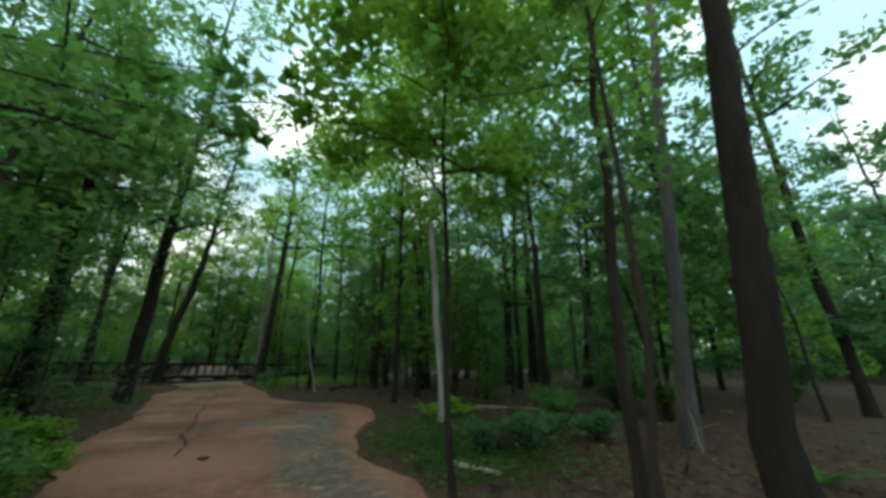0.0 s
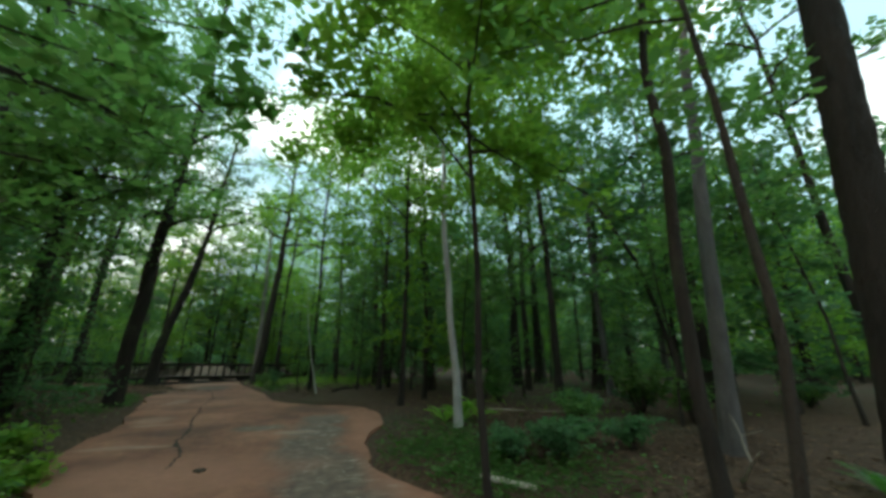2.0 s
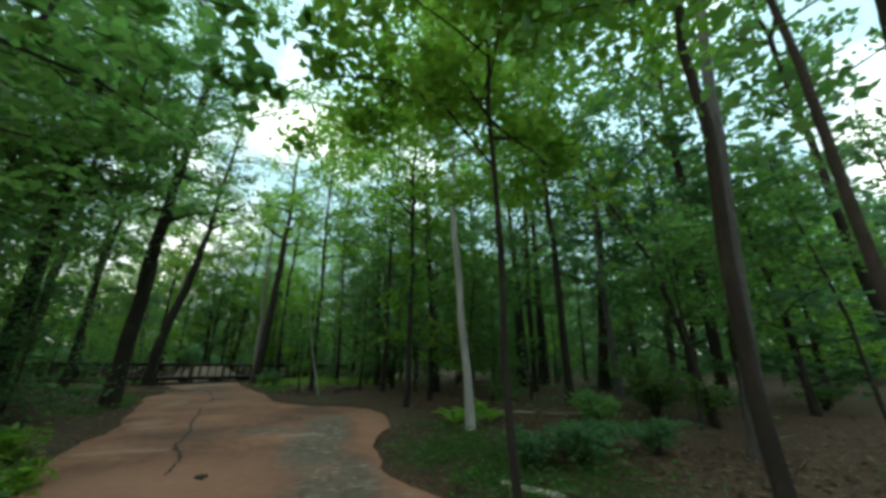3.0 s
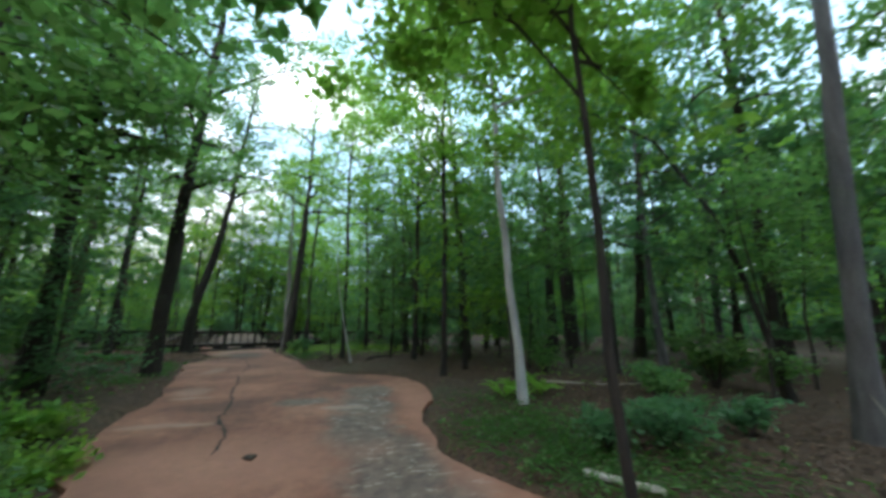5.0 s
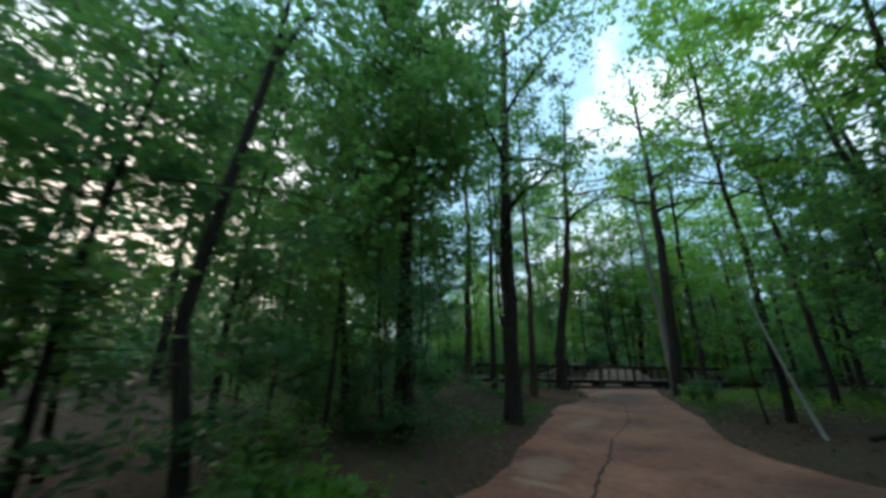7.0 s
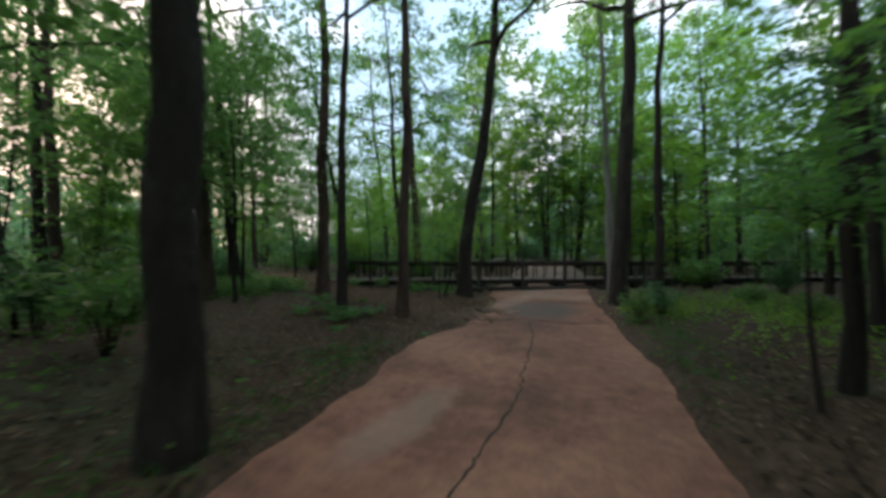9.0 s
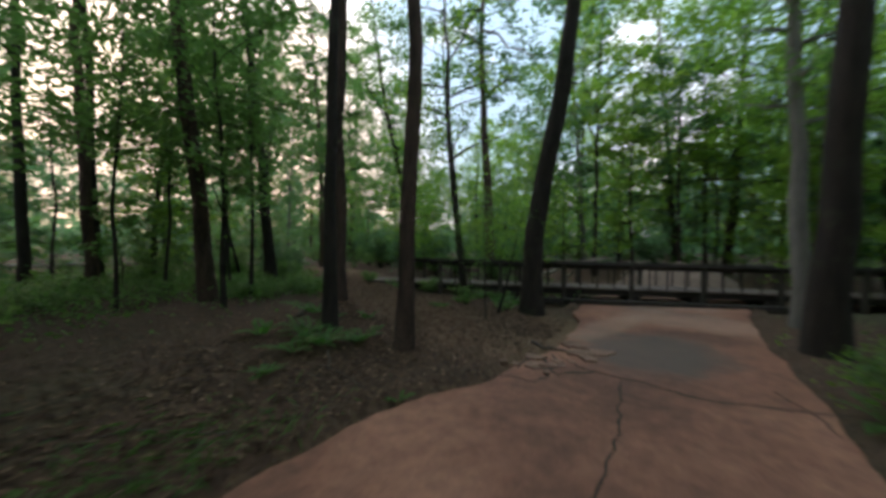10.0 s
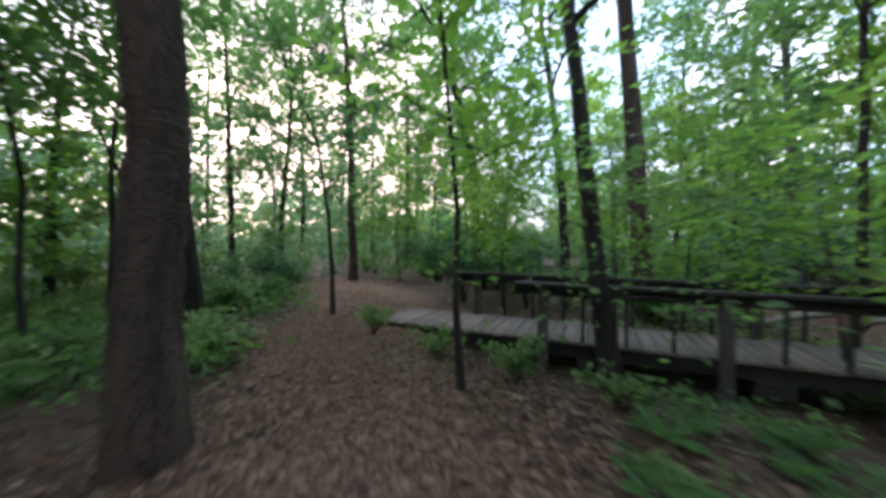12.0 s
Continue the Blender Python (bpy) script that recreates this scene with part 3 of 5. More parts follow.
rubble_rng = random.Random(4)
for k in range(22):
    x, y = -5.62 + rubble_rng.uniform(-0.42, 0.3), 23.6 + rubble_rng.uniform(-0.9, 0.9)
    ob = new("concrete_chunk", mesh_of("concrete_chunk", *slab_piece(k, rubble_rng.uniform(0.06, 0.22), rubble_rng.uniform(0.018, 0.045)), RUBBLE_MAT))
    ob.location, ob.rotation_euler = (x, y, max(float(lie(y)), gz(x, y)) - 0.005), (rubble_rng.uniform(-0.05, 0.05), rubble_rng.uniform(-0.05, 0.05), rubble_rng.uniform(0, 6))
    tagged(ob, "broken chunk of reddish concrete at the crumbled path edge", "rubble", "broken concrete by the path")


# ---------------------------------------------------------------- boardwalk over the path
def build_boardwalk():
    bw = thing("boardwalk", (BW_X, BW_Y, 0.13), "dark weathered timber boardwalk with low handrails that crosses over the path", "boardwalk", kind="structure")
    bw.rotation_euler = (0, 0.013, BW_ANGLE)
    rng = random.Random(9)

    def put(name, geo, mat, label=""):
        return part(name, mesh_of(name, *geo, mat), bw, label)

    for y in (0.04, BW_WIDE - 0.04):
        for i in range(9):
            put("beam", box(i * 3.0, y - 0.045, BW_DECK - 0.20, i * 3.0 + 2.99, y + 0.045, BW_DECK - 0.045, 0.008), WOOD_DARK, "dark edge beam")
    board = mesh_of("deck_board", *box(-0.067, -0.06, -0.02, 0.067, BW_WIDE + 0.06, 0.02, 0.006), WOOD_DECK)
    for i in range(int(BW_LEN / 0.145)):
        b = part("deck_board", board, bw, at=(0.07 + i * 0.145, 0, BW_DECK - 0.02 + rng.uniform(-0.003, 0.003)))
        b.rotation_euler = (0, 0, rng.uniform(-0.006, 0.006))
    post = mesh_of("post", *box(-0.06, -0.05, -0.75, 0.06, 0.05, 0.63, 0.01), WOOD_POST)
    baluster = mesh_of("baluster", *box(-0.019, -0.019, 0.0, 0.019, 0.019, 0.64, 0.004), WOOD_DARK)
    for side, y in ((0, -0.06), (1, BW_WIDE + 0.06)):
        start = 2.4 if side == 0 else 1.2
        x = start
        while x < BW_LEN - 0.2:
            part("post", post, bw, "grey weathered post", at=(x, y, BW_DECK))
            for j in range(1, 4):
                if x + 0.45 * j < BW_LEN - 0.3:
                    part("baluster", baluster, bw, at=(x + 0.45 * j, y, BW_DECK))
            x += 1.8
        x = start - 0.35
        while x < BW_LEN - 1:
            put("rail_cap", box(x, y - 0.095, BW_RAIL - 0.045, x + 3.59, y + 0.095, BW_RAIL, 0.008), WOOD_DARK, "wide dark handrail cap")
            put("rail_board", box(x, y - 0.02, BW_RAIL - 0.15, x + 3.59, y + 0.02, BW_RAIL - 0.047, 0.006), WOOD_DARK)
            x += 3.6
    for i in range(16):
        x = 1.3 + i * 1.65
        put("joist", box(x - 0.16, -0.02, BW_DECK - 0.36, x + 0.16, BW_WIDE + 0.02, BW_DECK - 0.202, 0.01), WOOD_DARK, "dark cross timber")
        for y in (0.15, BW_WIDE - 0.15):
            put("pile", box(x - 0.1, y - 0.1, -0.3, x + 0.1, y + 0.1, BW_DECK - 0.363, 0.012), WOOD_DARK, "short dark footing post")
    put("sill", box(5.2, -0.46, -0.08, 11.6, -0.26, 0.09, 0.02), WOOD_DARK, "dark timber lying along the ground")
    return bw


boardwalk = build_boardwalk()


# ---------------------------------------------------------------- trees
ALL_LEAVES = {"pine": NEEDLE, "oak": LEAF_MID, "white": LEAF_BRIGHT, "grey": LEAF_COOL, "pale": LEAF_MID, "sap": LEAF_MID, "dark": LEAF_MID}
KIND_NAME = {"pine": "pine_tree", "oak": "oak_tree", "white": "pale_barked_tree", "grey": "grey_barked_tree", "pale": "slender_tree", "sap": "sapling", "dark": "bent_tree"}
KIND_LABEL = {
    "pine": "tall pine with dark scaly bark and a high needled crown",
    "oak": "forest hardwood with dark furrowed bark and a leafy green crown",
    "white": "slim tree with pale whitish bark and a bright green crown",
    "grey": "straight tree with smooth grey bark and cool green leaves",
    "pale": "slender leaning tree with thin pale bark and sparse leaves",
    "sap": "thin dark-stemmed sapling with loose green leaves",
    "dark": "thin dark trunk that bends far over beneath the canopy",
}


def trunk_line(via, height, rng):
    pts = [Vector((0, 0, -0.25)), Vector((0, 0, 0))]
    for z, dx, dy in via:
        pts.append(Vector((dx, dy, z)))
    last, prev = pts[-1], pts[-2]
    d = (last - prev).normalized()
    d = (d + Vector((0, 0, 1.2))).normalized()
    while last.z < height:
        step = min(1.6, height - last.z + 0.05)
        last = last + Vector((d.x + rng.uniform(-0.06, 0.06), d.y + rng.uniform(-0.06, 0.06), d.z)) * step
        pts.append(last)
    out = [pts[0]]
    for a, b in zip(pts, pts[1:]):
        n = max(1, int((b - a).length / 0.8))
        for k in range(1, n + 1):
            p = a.lerp(b, k / n)
            w = 0.0 if p.z <= 0.1 else 0.035
            out.append(p + Vector((rng.uniform(-w, w), rng.uniform(-w, w), 0)))
    return out


def at_height(line, z):
    for a, b in zip(line, line[1:]):
        if b.z >= z:
            return a.lerp(b, (z - a.z) / max(b.z - a.z, 1e-4))
    return line[-1]


TREE_COUNT = [0]


def plated_trunk(line, radii, depth, seed):
    """The lower trunk with bark in raised, furrowed plates."""
    verts, faces, sides, rings = [], [], 40, []
    z = line[0].z
    while z < 5.2:
        rings.append(z)
        z += 0.055
    zs = [p.z for p in line]
    for q in rings:
        i = max(0, min(len(line) - 2, sum(1 for v in zs if v <= q) - 1))
        t = max(0.0, min(1.0, (q - zs[i]) / max(zs[i + 1] - zs[i], 1e-4)))
        c, r = line[i].lerp(line[i + 1], t), radii[i] * (1 - t) + radii[i + 1] * t
        for k in range(sides):
            a = 2 * math.pi * k / sides
            n = Vector((math.cos(a), math.sin(a), 0))
            w = Vector((n.x * r * 15 + seed, n.y * r * 15, q * 6.0 + 0.8 * noise.noise((n.x * 2 + seed, n.y * 2, q * 1.3))))
            d = noise.voronoi(w)[0]
            plate = min(1.0, max(0.0, (d[1] - d[0]) * 3.2))
            verts.append(c + n * (r + depth * (plate - 0.7) + 0.5 * depth * noise.noise(w * 2.3)))
    for i in range(len(rings) - 1):
        for k in range(sides):
            j = (k + 1) % sides
            faces.append((i * sides + k, i * sides + j, (i + 1) * sides + j, (i + 1) * sides + k))
    faces.append(tuple(range((len(rings) - 1) * sides, len(rings) * sides)))
    return verts, faces


def tree_meshes(seed, dia, via, height, crown_from, kind, reach, clumps, per, leaf, sides=10, plates=0.0):
    """Trunk, limbs and crown of one tree as meshes, with its foot at the origin."""
    rng, nrng = random.Random(seed), np.random.default_rng(seed)
    line = trunk_line(via, height, rng)
    radii = []
    for p in line:
        t = max(0.0, p.z) / height
        r = dia / 2 * max(0.12, (1 - 0.8 * t ** 1.1))
        radii.append(r * (0.97 + 0.28 * math.exp(-max(p.z, 0) / 0.16)))
    limbs, spots = [], []
    count = clumps
    for k in range(count):
        z = height * (crown_from + (0.98 - crown_from) * (k + rng.random() * 0.7) / count)
        o = at_height(line, z)
        a = k * 2.4 + rng.uniform(-0.5, 0.5)
        t = (z / height - crown_from) / max(1 - crown_from, 0.01)
        ln = reach * (0.55 + 0.75 * math.sin(math.pi * min(1, 0.2 + t * 0.75))) * rng.uniform(0.6, 1.1)
        up = rng.uniform(0.05, 0.6) if kind != "pine" else rng.uniform(-0.1, 0.3)
        pts = [o]
        for j in range(1, 5):
            q = j / 4
            pts.append(o + Vector((math.cos(a) * ln * q, math.sin(a) * ln * q, ln * (up * q - 0.12 * q * q))) + Vector([rng.uniform(-0.09, 0.09) * ln * 0.5 for _ in range(3)]))
        r0 = dia * 0.5 * max(0.14, 0.42 * (1 - t * 0.7))
        limbs.append(tube(pts, [r0 * (1 - 0.8 * i / 4) for i in range(5)], 5))
        for j in range(1, 5):
            for _ in range(2 if j > 1 else 1):
                p = pts[j] + Vector((rng.gauss(0, 0.22), rng.gauss(0, 0.22), rng.gauss(0.05, 0.18))) * (0.5 + 0.5 * ln)
                spots.append(p)
                if rng.random() < 0.5:
                    limbs.append(tube([pts[j - 1].lerp(pts[j], 0.5), pts[j - 1].lerp(p, 0.6), p], [r0 * 0.3, r0 * 0.2, r0 * 0.08], 4))
    if plates:
        top = [i for i, p in enumerate(line) if p.z > 4.0]
        stem = join([plated_trunk(line, radii, plates, seed), tube([line[i] for i in top], [radii[i] * 0.97 for i in top], sides, 0.05, rng)])
    else:
        stem = tube(line, radii, sides, 0.05, rng)
    trunk = mesh_of("trunk", *join([stem] + limbs), BARK[kind], True)
    spots = np.array([tuple(p) for p in spots])
    squash = 0.55 if kind != "pine" else 0.45
    cent = cluster_leaves(spots, 0.36 + 0.10 * reach, per, nrng, squash)
    if kind == "pine":
        quads = leaves_at(cent, leaf * 1.5, nrng, 0.0, 0.22, 0.2)
    else:
        quads = leaves_at(cent, leaf, nrng)
    return trunk, quads


def tree(x, y, dia, via, height, crown_from, kind, mat=None, reach=None, clumps=None, per=None, leaf=None, label="", sink=0.04, plates=0.0):
    TREE_COUNT[0] += 1
    if reach is None:
        reach = {"pine": 2.0, "oak": 2.3, "white": 1.9, "grey": 2.2, "pale": 0.8, "sap": 0.9, "dark": 1.6}[kind]
    clumps = clumps or max(5, int((height * (1 - crown_from)) * ({"pine": 1.3, "sap": 2.2, "pale": 2.2}.get(kind, 1.6))))
    per = per or {"pine": 48, "oak": 60, "white": 80, "grey": 70, "pale": 22, "sap": 30, "dark": 60}[kind]
    leaf = leaf or {"pine": 0.17, "oak": 0.16, "white": 0.14, "grey": 0.16, "pale": 0.11, "sap": 0.11, "dark": 0.14}[kind]
    trunk, quads = tree_meshes(100 + TREE_COUNT[0], dia, via, height, crown_from, kind, reach, clumps, per, leaf, 14 if dia > 0.35 else 9, plates)
    t = thing(KIND_NAME[kind], (x, y, gz(x, y) - sink), label or KIND_LABEL[kind], "tree", "forest trees")
    part("trunk", trunk, t)
    part("crown", quads_mesh("crown", quads, mat or ALL_LEAVES[kind]), t)
    return t


tree(-10.32, 22.34, 0.34, [(0.79, -0.0, 0.01), (1.82, -0.01, 0.03), (2.25, -0.01, 0.03)], 17.0, 0.62, "pine", plates=0.016)
tree(-7.20, 21.98, 0.258, [(1.82, 0.02, 0.05), (3.48, 0.05, 0.15), (4.47, 0.06, 0.17)], 16.0, 0.55, "pine", plates=0.012)
tree(-7.52, 25.58, 0.46, [(1.87, 0.08, 0.03), (3.21, 0.28, 0.13), (4.75, 0.54, 0.24)], 15.0, 0.50, "oak", plates=0.018, per=30)
tree(-11.90, 20.10, 0.332, [(2.19, 0.06, -0.14), (5.0, 0.19, -0.42), (6.41, 0.25, -0.55)], 16.0, 0.50, "pine", plates=0.014)
tree(-15.04, 18.07, 0.27, [(2.74, 0.04, -0.09), (4.4, 0.08, -0.15)], 15.0, 0.50, "pine")
tree(-8.51, 21.40, 0.223, [(2.31, -0.01, 0.04), (4.71, -0.02, 0.1)], 13.0, 0.50, "oak", per=40, plates=0.01)
tree(-14.19, 21.92, 0.342, [(2.51, 0.03, -0.16), (7.2, 0.09, -0.57), (8.08, 0.11, -0.72)], 13.0, 0.50, "oak", per=40)
tree(-3.17, 26.58, 0.47, [(2.93, 0.1, 0.0), (6.36, 0.28, 0.01)], 15.0, 0.50, "oak", mat=LEAF_BRIGHT, reach=2.9, per=15)
tree(-3.54, 28.70, 0.34, [(3.33, -0.1, -0.01), (6.95, -0.25, -0.01)], 11.0, 0.34, "pale")
tree(-2.19, 25.55, 0.227, [(2.67, -0.05, 0.0), (5.58, -0.04, 0.0)], 11.0, 0.62, "oak", reach=1.4, per=12)
tree(-10.46, 26.37, 0.226, [(1.16, -0.09, -0.07), (2.58, -0.22, -0.17), (4.19, -0.36, -0.27)], 11.0, 0.34, "oak", mat=LEAF_BRIGHT, reach=1.8, per=22)
tree(-11.95, 29.29, 0.392, [(1.66, -0.08, -0.05), (4.3, -0.19, -0.12), (5.91, -0.31, -0.2)], 15.0, 0.45, "pine", per=50)
tree(-14.70, 30.22, 0.268, [(3.39, -0.16, -0.15), (7.18, -0.47, -0.45)], 12.0, 0.45, "oak", per=46)
tree(-15.84, 28.12, 0.31, [(3.41, -0.12, -0.18), (6.53, -0.5, -0.76), (8.11, -0.66, -1.01)], 12.0, 0.45, "oak", per=46)
tree(-13.83, 23.91, 0.0775, [(1.65, -0.01, -0.08), (2.94, -0.04, -0.25), (4.24, -0.12, -0.75)], 5.0, 0.35, "sap", reach=1.1)
tree(-10.50, 24.45, 0.0682, [(1.6, -0.02, -0.04), (2.83, -0.06, -0.11), (4.38, -0.11, -0.19)], 4.2, 0.44, "sap", mat=LEAF_BRIGHT, reach=0.8, clumps=9, per=18, leaf=0.12)
tree(-19.12, 25.40, 0.28, [(3.79, -0.01, -0.04), (7.39, -0.04, -0.18)], 13.0, 0.35, "pine")
tree(-21.14, 21.91, 0.232, [(3.71, 0.0, -0.03), (7.38, 0.01, -0.14)], 11.0, 0.34, "oak")
tree(-21.54, 23.37, 0.228, [(2.34, 0.0, 0.05), (5.61, 0.01, 0.35)], 11.0, 0.34, "oak")
tree(-5.98, 14.05, 0.329, [(1.92, -0.04, -0.06), (3.4, -0.03, -0.04)], 9.5, 0.44, "oak", reach=1.9, clumps=24, per=85, leaf=0.14)
tree(-7.75, 14.13, 0.175, [(1.94, -0.09, -0.18), (3.68, -0.21, -0.41)], 11.0, 0.5, "oak", reach=1.6, clumps=9, per=18, leaf=0.14)
tree(-0.26, 18.75, 0.06, [(1.25, -0.3, 0.03), (2.4, -0.55, 0.06)], 4.2, 0.66, "white", reach=0.8, clumps=5, per=20, leaf=0.11, label="thin pale sapling that leans beside the path")
tree(3.66, 29.01, 0.46, [(3.21, -0.23, 0.06), (7.44, -0.73, 0.2), (12.41, -1.16, 0.32)], 11.0, 0.34, "oak")
tree(2.07, 11.07, 0.159, [(1.93, -0.1, 0.08), (3.72, -0.21, 0.18), (6.38, -0.28, 0.23)], 10.5, 0.52, "white", clumps=14)
tree(5.34, 8.50, 0.281, [(2.1, 0.06, -0.13), (4.16, 0.14, -0.29), (6.55, 0.25, -0.52)], 14.0, 0.66, "grey", clumps=9)
tree(11.50, 17.72, 0.467, [(5.91, 0.39, -0.4), (10.08, 0.65, -0.66)], 11.0, 0.34, "oak", per=24)
tree(8.54, 19.55, 0.47, [(4.86, 0.04, -0.03), (8.34, -0.11, 0.09)], 11.0, 0.34, "oak", per=24)
tree(10.78, 21.03, 0.471, [(6.56, 0.05, -0.05), (15.91, -0.0, 0.0)], 11.0, 0.34, "oak", per=24)
tree(3.99, 18.64, 0.371, [(3.62, -0.16, 0.08), (7.27, -0.36, 0.18)], 11.0, 0.34, "oak", per=24)
tree(2.44, 22.44, 0.275, [(5.07, -0.22, 0.05), (8.69, -0.56, 0.14)], 11.0, 0.34, "oak", per=24)
tree(3.28, 23.73, 0.308, [(5.62, -0.47, 0.13), (9.73, -0.93, 0.27)], 11.0, 0.34, "oak", per=24)
tree(-0.94, 20.41, 0.0583, [(0.85, -0.06, 0.0), (2.25, -0.13, 0.01)], 2.6, 0.70, "sap")
tree(-11.87, 20.91, 0.0931, [(2.09, -0.01, 0.03), (4.33, -0.0, 0.01)], 7.0, 0.40, "oak", mat=LEAF_MID, reach=1.6, clumps=9, per=30, leaf=0.14)
tree(-7.77, 24.73, 0.052, [(0.63, 0.13, 0.09), (1.48, 0.31, 0.21), (2.0, 0.42, 0.29)], 2.15, 0.9, "dark", reach=0.3, clumps=2, per=2, leaf=0.08, label="thin curved dark sapling beside the boardwalk")
tree(-7.51, 24.08, 0.0307, [(0.89, -0.01, -0.01), (1.82, -0.02, -0.02), (2.55, -0.04, -0.03)], 2.6, 0.7, "sap", reach=0.4, clumps=4, per=3, leaf=0.06)
tree(-5.12, 10.55, 0.162, [(0.68, -0.05, -0.08), (1.73, -0.13, -0.21), (3.07, -0.09, -0.14), (4.28, 0.0, 0.01)], 9.0, 0.5, "oak", reach=1.6, per=12, label="crooked leaning hardwood with dark bark in the bushes")
tree(-16.45, 18.06, 0.262, [(3.15, 0.03, -0.07), (6.31, 0.06, -0.13)], 13.0, 0.45, "oak", per=34)
tree(-14.64, 17.05, 0.226, [(3.41, 0.01, -0.02), (6.91, 0.01, -0.03)], 12.0, 0.4, "oak", per=34)
tree(-15.41, 21.36, 0.0851, [(1.27, 0.06, -0.28), (2.91, 0.15, -0.73), (3.89, 0.19, -0.91)], 5.5, 0.6, "dark", reach=0.8, per=20)
tree(-10.94, 20.25, 0.0977, [(1.97, 0.01, -0.01), (3.55, 0.03, -0.05)], 6.0, 0.34, "oak", mat=LEAF_MID, reach=2.0, clumps=12, per=42, leaf=0.13)
tree(-9.09, 28.12, 0.0521, [(1.14, -0.09, -0.02), (2.09, -0.2, -0.05)], 2.4, 0.5, "sap", mat=LEAF_BRIGHT, reach=1.0, clumps=9, per=12)
tree(-7.80, 27.30, 0.0547, [(1.3, 0.04, 0.01), (2.48, 0.05, 0.02)], 3.2, 0.45, "sap", mat=LEAF_BRIGHT, reach=1.2, clumps=7, per=14)
tree(-5.38, 16.92, 0.39, [(3.72, 0.04, 0.03), (8.85, 0.15, 0.1)], 16.0, 0.30, "oak", reach=2.7, per=50, plates=0.016)
tree(7.03, 10.15, 0.129, [(1.41, -0.11, 0.2), (3.63, -0.32, 0.57), (5.74, -0.74, 1.33), (7.48, -1.58, 2.82)], 9.5, 0.7, "dark")
tree(2.46, 5.59, 0.27, [(0.93, -0.02, 0.05), (1.71, 0.0, -0.01), (2.51, 0.03, -0.08), (3.43, 0.06, -0.15), (4.23, 0.1, -0.22)], 12.0, 0.68, "dark", reach=1.6, clumps=7, plates=0.012, label="stout tree with a nearly black trunk beside the path")
tree(2.2, 6.58, 0.13, [(0.54, -0.02, 0.02), (1.13, -0.02, 0.02), (2.15, 0.02, -0.03), (3.23, 0.04, -0.05), (5.1, 0.09, -0.13)], 8.5, 0.5, "oak", mat=LEAF_BRIGHT, reach=1.6, per=36)
tree(1.36, 5.6, 0.06, [(0.92, -0.03, 0.04), (1.54, -0.0, 0.01), (2.04, 0.01, -0.01), (2.84, -0.0, 0.01), (3.99, -0.01, 0.02)], 6.5, 0.45, "sap", reach=1.0, per=24)
sprig_tree = tree(1.02, 7.8, 0.085, [(0.43, -0.05, 0.02), (2.24, -0.07, 0.03), (4.14, -0.11, 0.05)], 7.6, 0.52, "oak", mat=LEAF_BRIGHT, reach=2.3, clumps=16, per=110, leaf=0.14)
pathside_tree = tree(-4.3, 7.0, 0.2, [(1.5,0.1,0.0),(3.0,0.3,0.05)], 6.0, 0.36, "oak", mat=LEAF_MID, reach=2.0, clumps=12, per=34, leaf=0.12, label="leafy hardwood whose lower boughs hang over the path")
tree(-9.95, 25.8, 0.045, [(1.0, 0.05, -0.1), (1.9, 0.1, -0.2)], 2.4, 0.40, "sap", mat=LEAF_MID, reach=1.2, clumps=10, per=14, leaf=0.085)

def bough(host, pts, r, mat, per, leaf, seed):
    """A leafy low bough that grows from a tree."""
    rng = np.random.default_rng(seed)
    pts = [Vector(p) - host.location for p in pts]
    geo = [tube(pts, [r * (1 - 0.75 * i / (len(pts) - 1)) for i in range(len(pts))], 6)]
    spots = []
    for a, b in zip(pts[1:], pts[2:]):
        for k in range(3):
            p = a.lerp(b, k / 3)
            q = p + Vector((rng.normal(0, 0.28), rng.normal(0, 0.28), rng.normal(0.0, 0.16)))
            geo.append(tube([p, q], [r * 0.3, r * 0.1], 4))
            spots += [tuple(q), tuple(p.lerp(q, 0.5))]
    part("bough", mesh_of("bough", *join(geo), BARK["sap"], True), host, "thin low bough")
    cent = cluster_leaves(np.array(spots), 0.26, per, rng, 0.5)
    part("bough_leaves", quads_mesh("bough_leaves", leaves_at(cent, leaf, rng), mat), host)


bough(pathside_tree, [(-4.1, 7.0, 3.2), (-3.3, 7.6, 3.75), (-2.7, 8.1, 3.98), (-2.18, 8.35, 4.12), (-1.6, 8.3, 4.05), (-1.2, 8.3, 3.95)], 0.014, LEAF_MID, 8, 0.2, 5)
bough(pathside_tree, [(-4.1, 7.0, 3.6), (-3.4, 7.6, 4.1), (-2.6, 7.9, 4.4), (-1.9, 8.0, 4.6), (-1.3, 8.05, 4.75), (-0.95, 8.1, 4.8)], 0.014, LEAF_MID, 8, 0.2, 6)
bough(pathside_tree, [(-4.1, 7.0, 3.0), (-3.5, 7.7, 3.4), (-2.9, 8.2, 3.6), (-2.4, 8.5, 3.55)], 0.013, LEAF_MID, 8, 0.18, 7)
bough(sprig_tree, [(0.93, 7.83, 3.3), (0.4, 8.0, 4.1), (-0.2, 8.15, 4.4), (-0.8, 8.25, 4.35), (-1.0, 8.3, 4.3)], 0.022, LEAF_BRIGHT, 13, 0.15, 8)
bough(sprig_tree, [(0.93, 7.83, 3.9), (0.5, 8.0, 4.7), (-0.1, 8.0, 4.95), (-0.7, 8.1, 5.0)], 0.022, LEAF_BRIGHT, 20, 0.15, 9)
bough(sprig_tree, [(0.93, 7.83, 3.7), (1.7, 8.3, 4.2), (2.3, 8.4, 4.3), (2.8, 8.5, 4.2)], 0.022, LEAF_BRIGHT, 18, 0.15, 10)
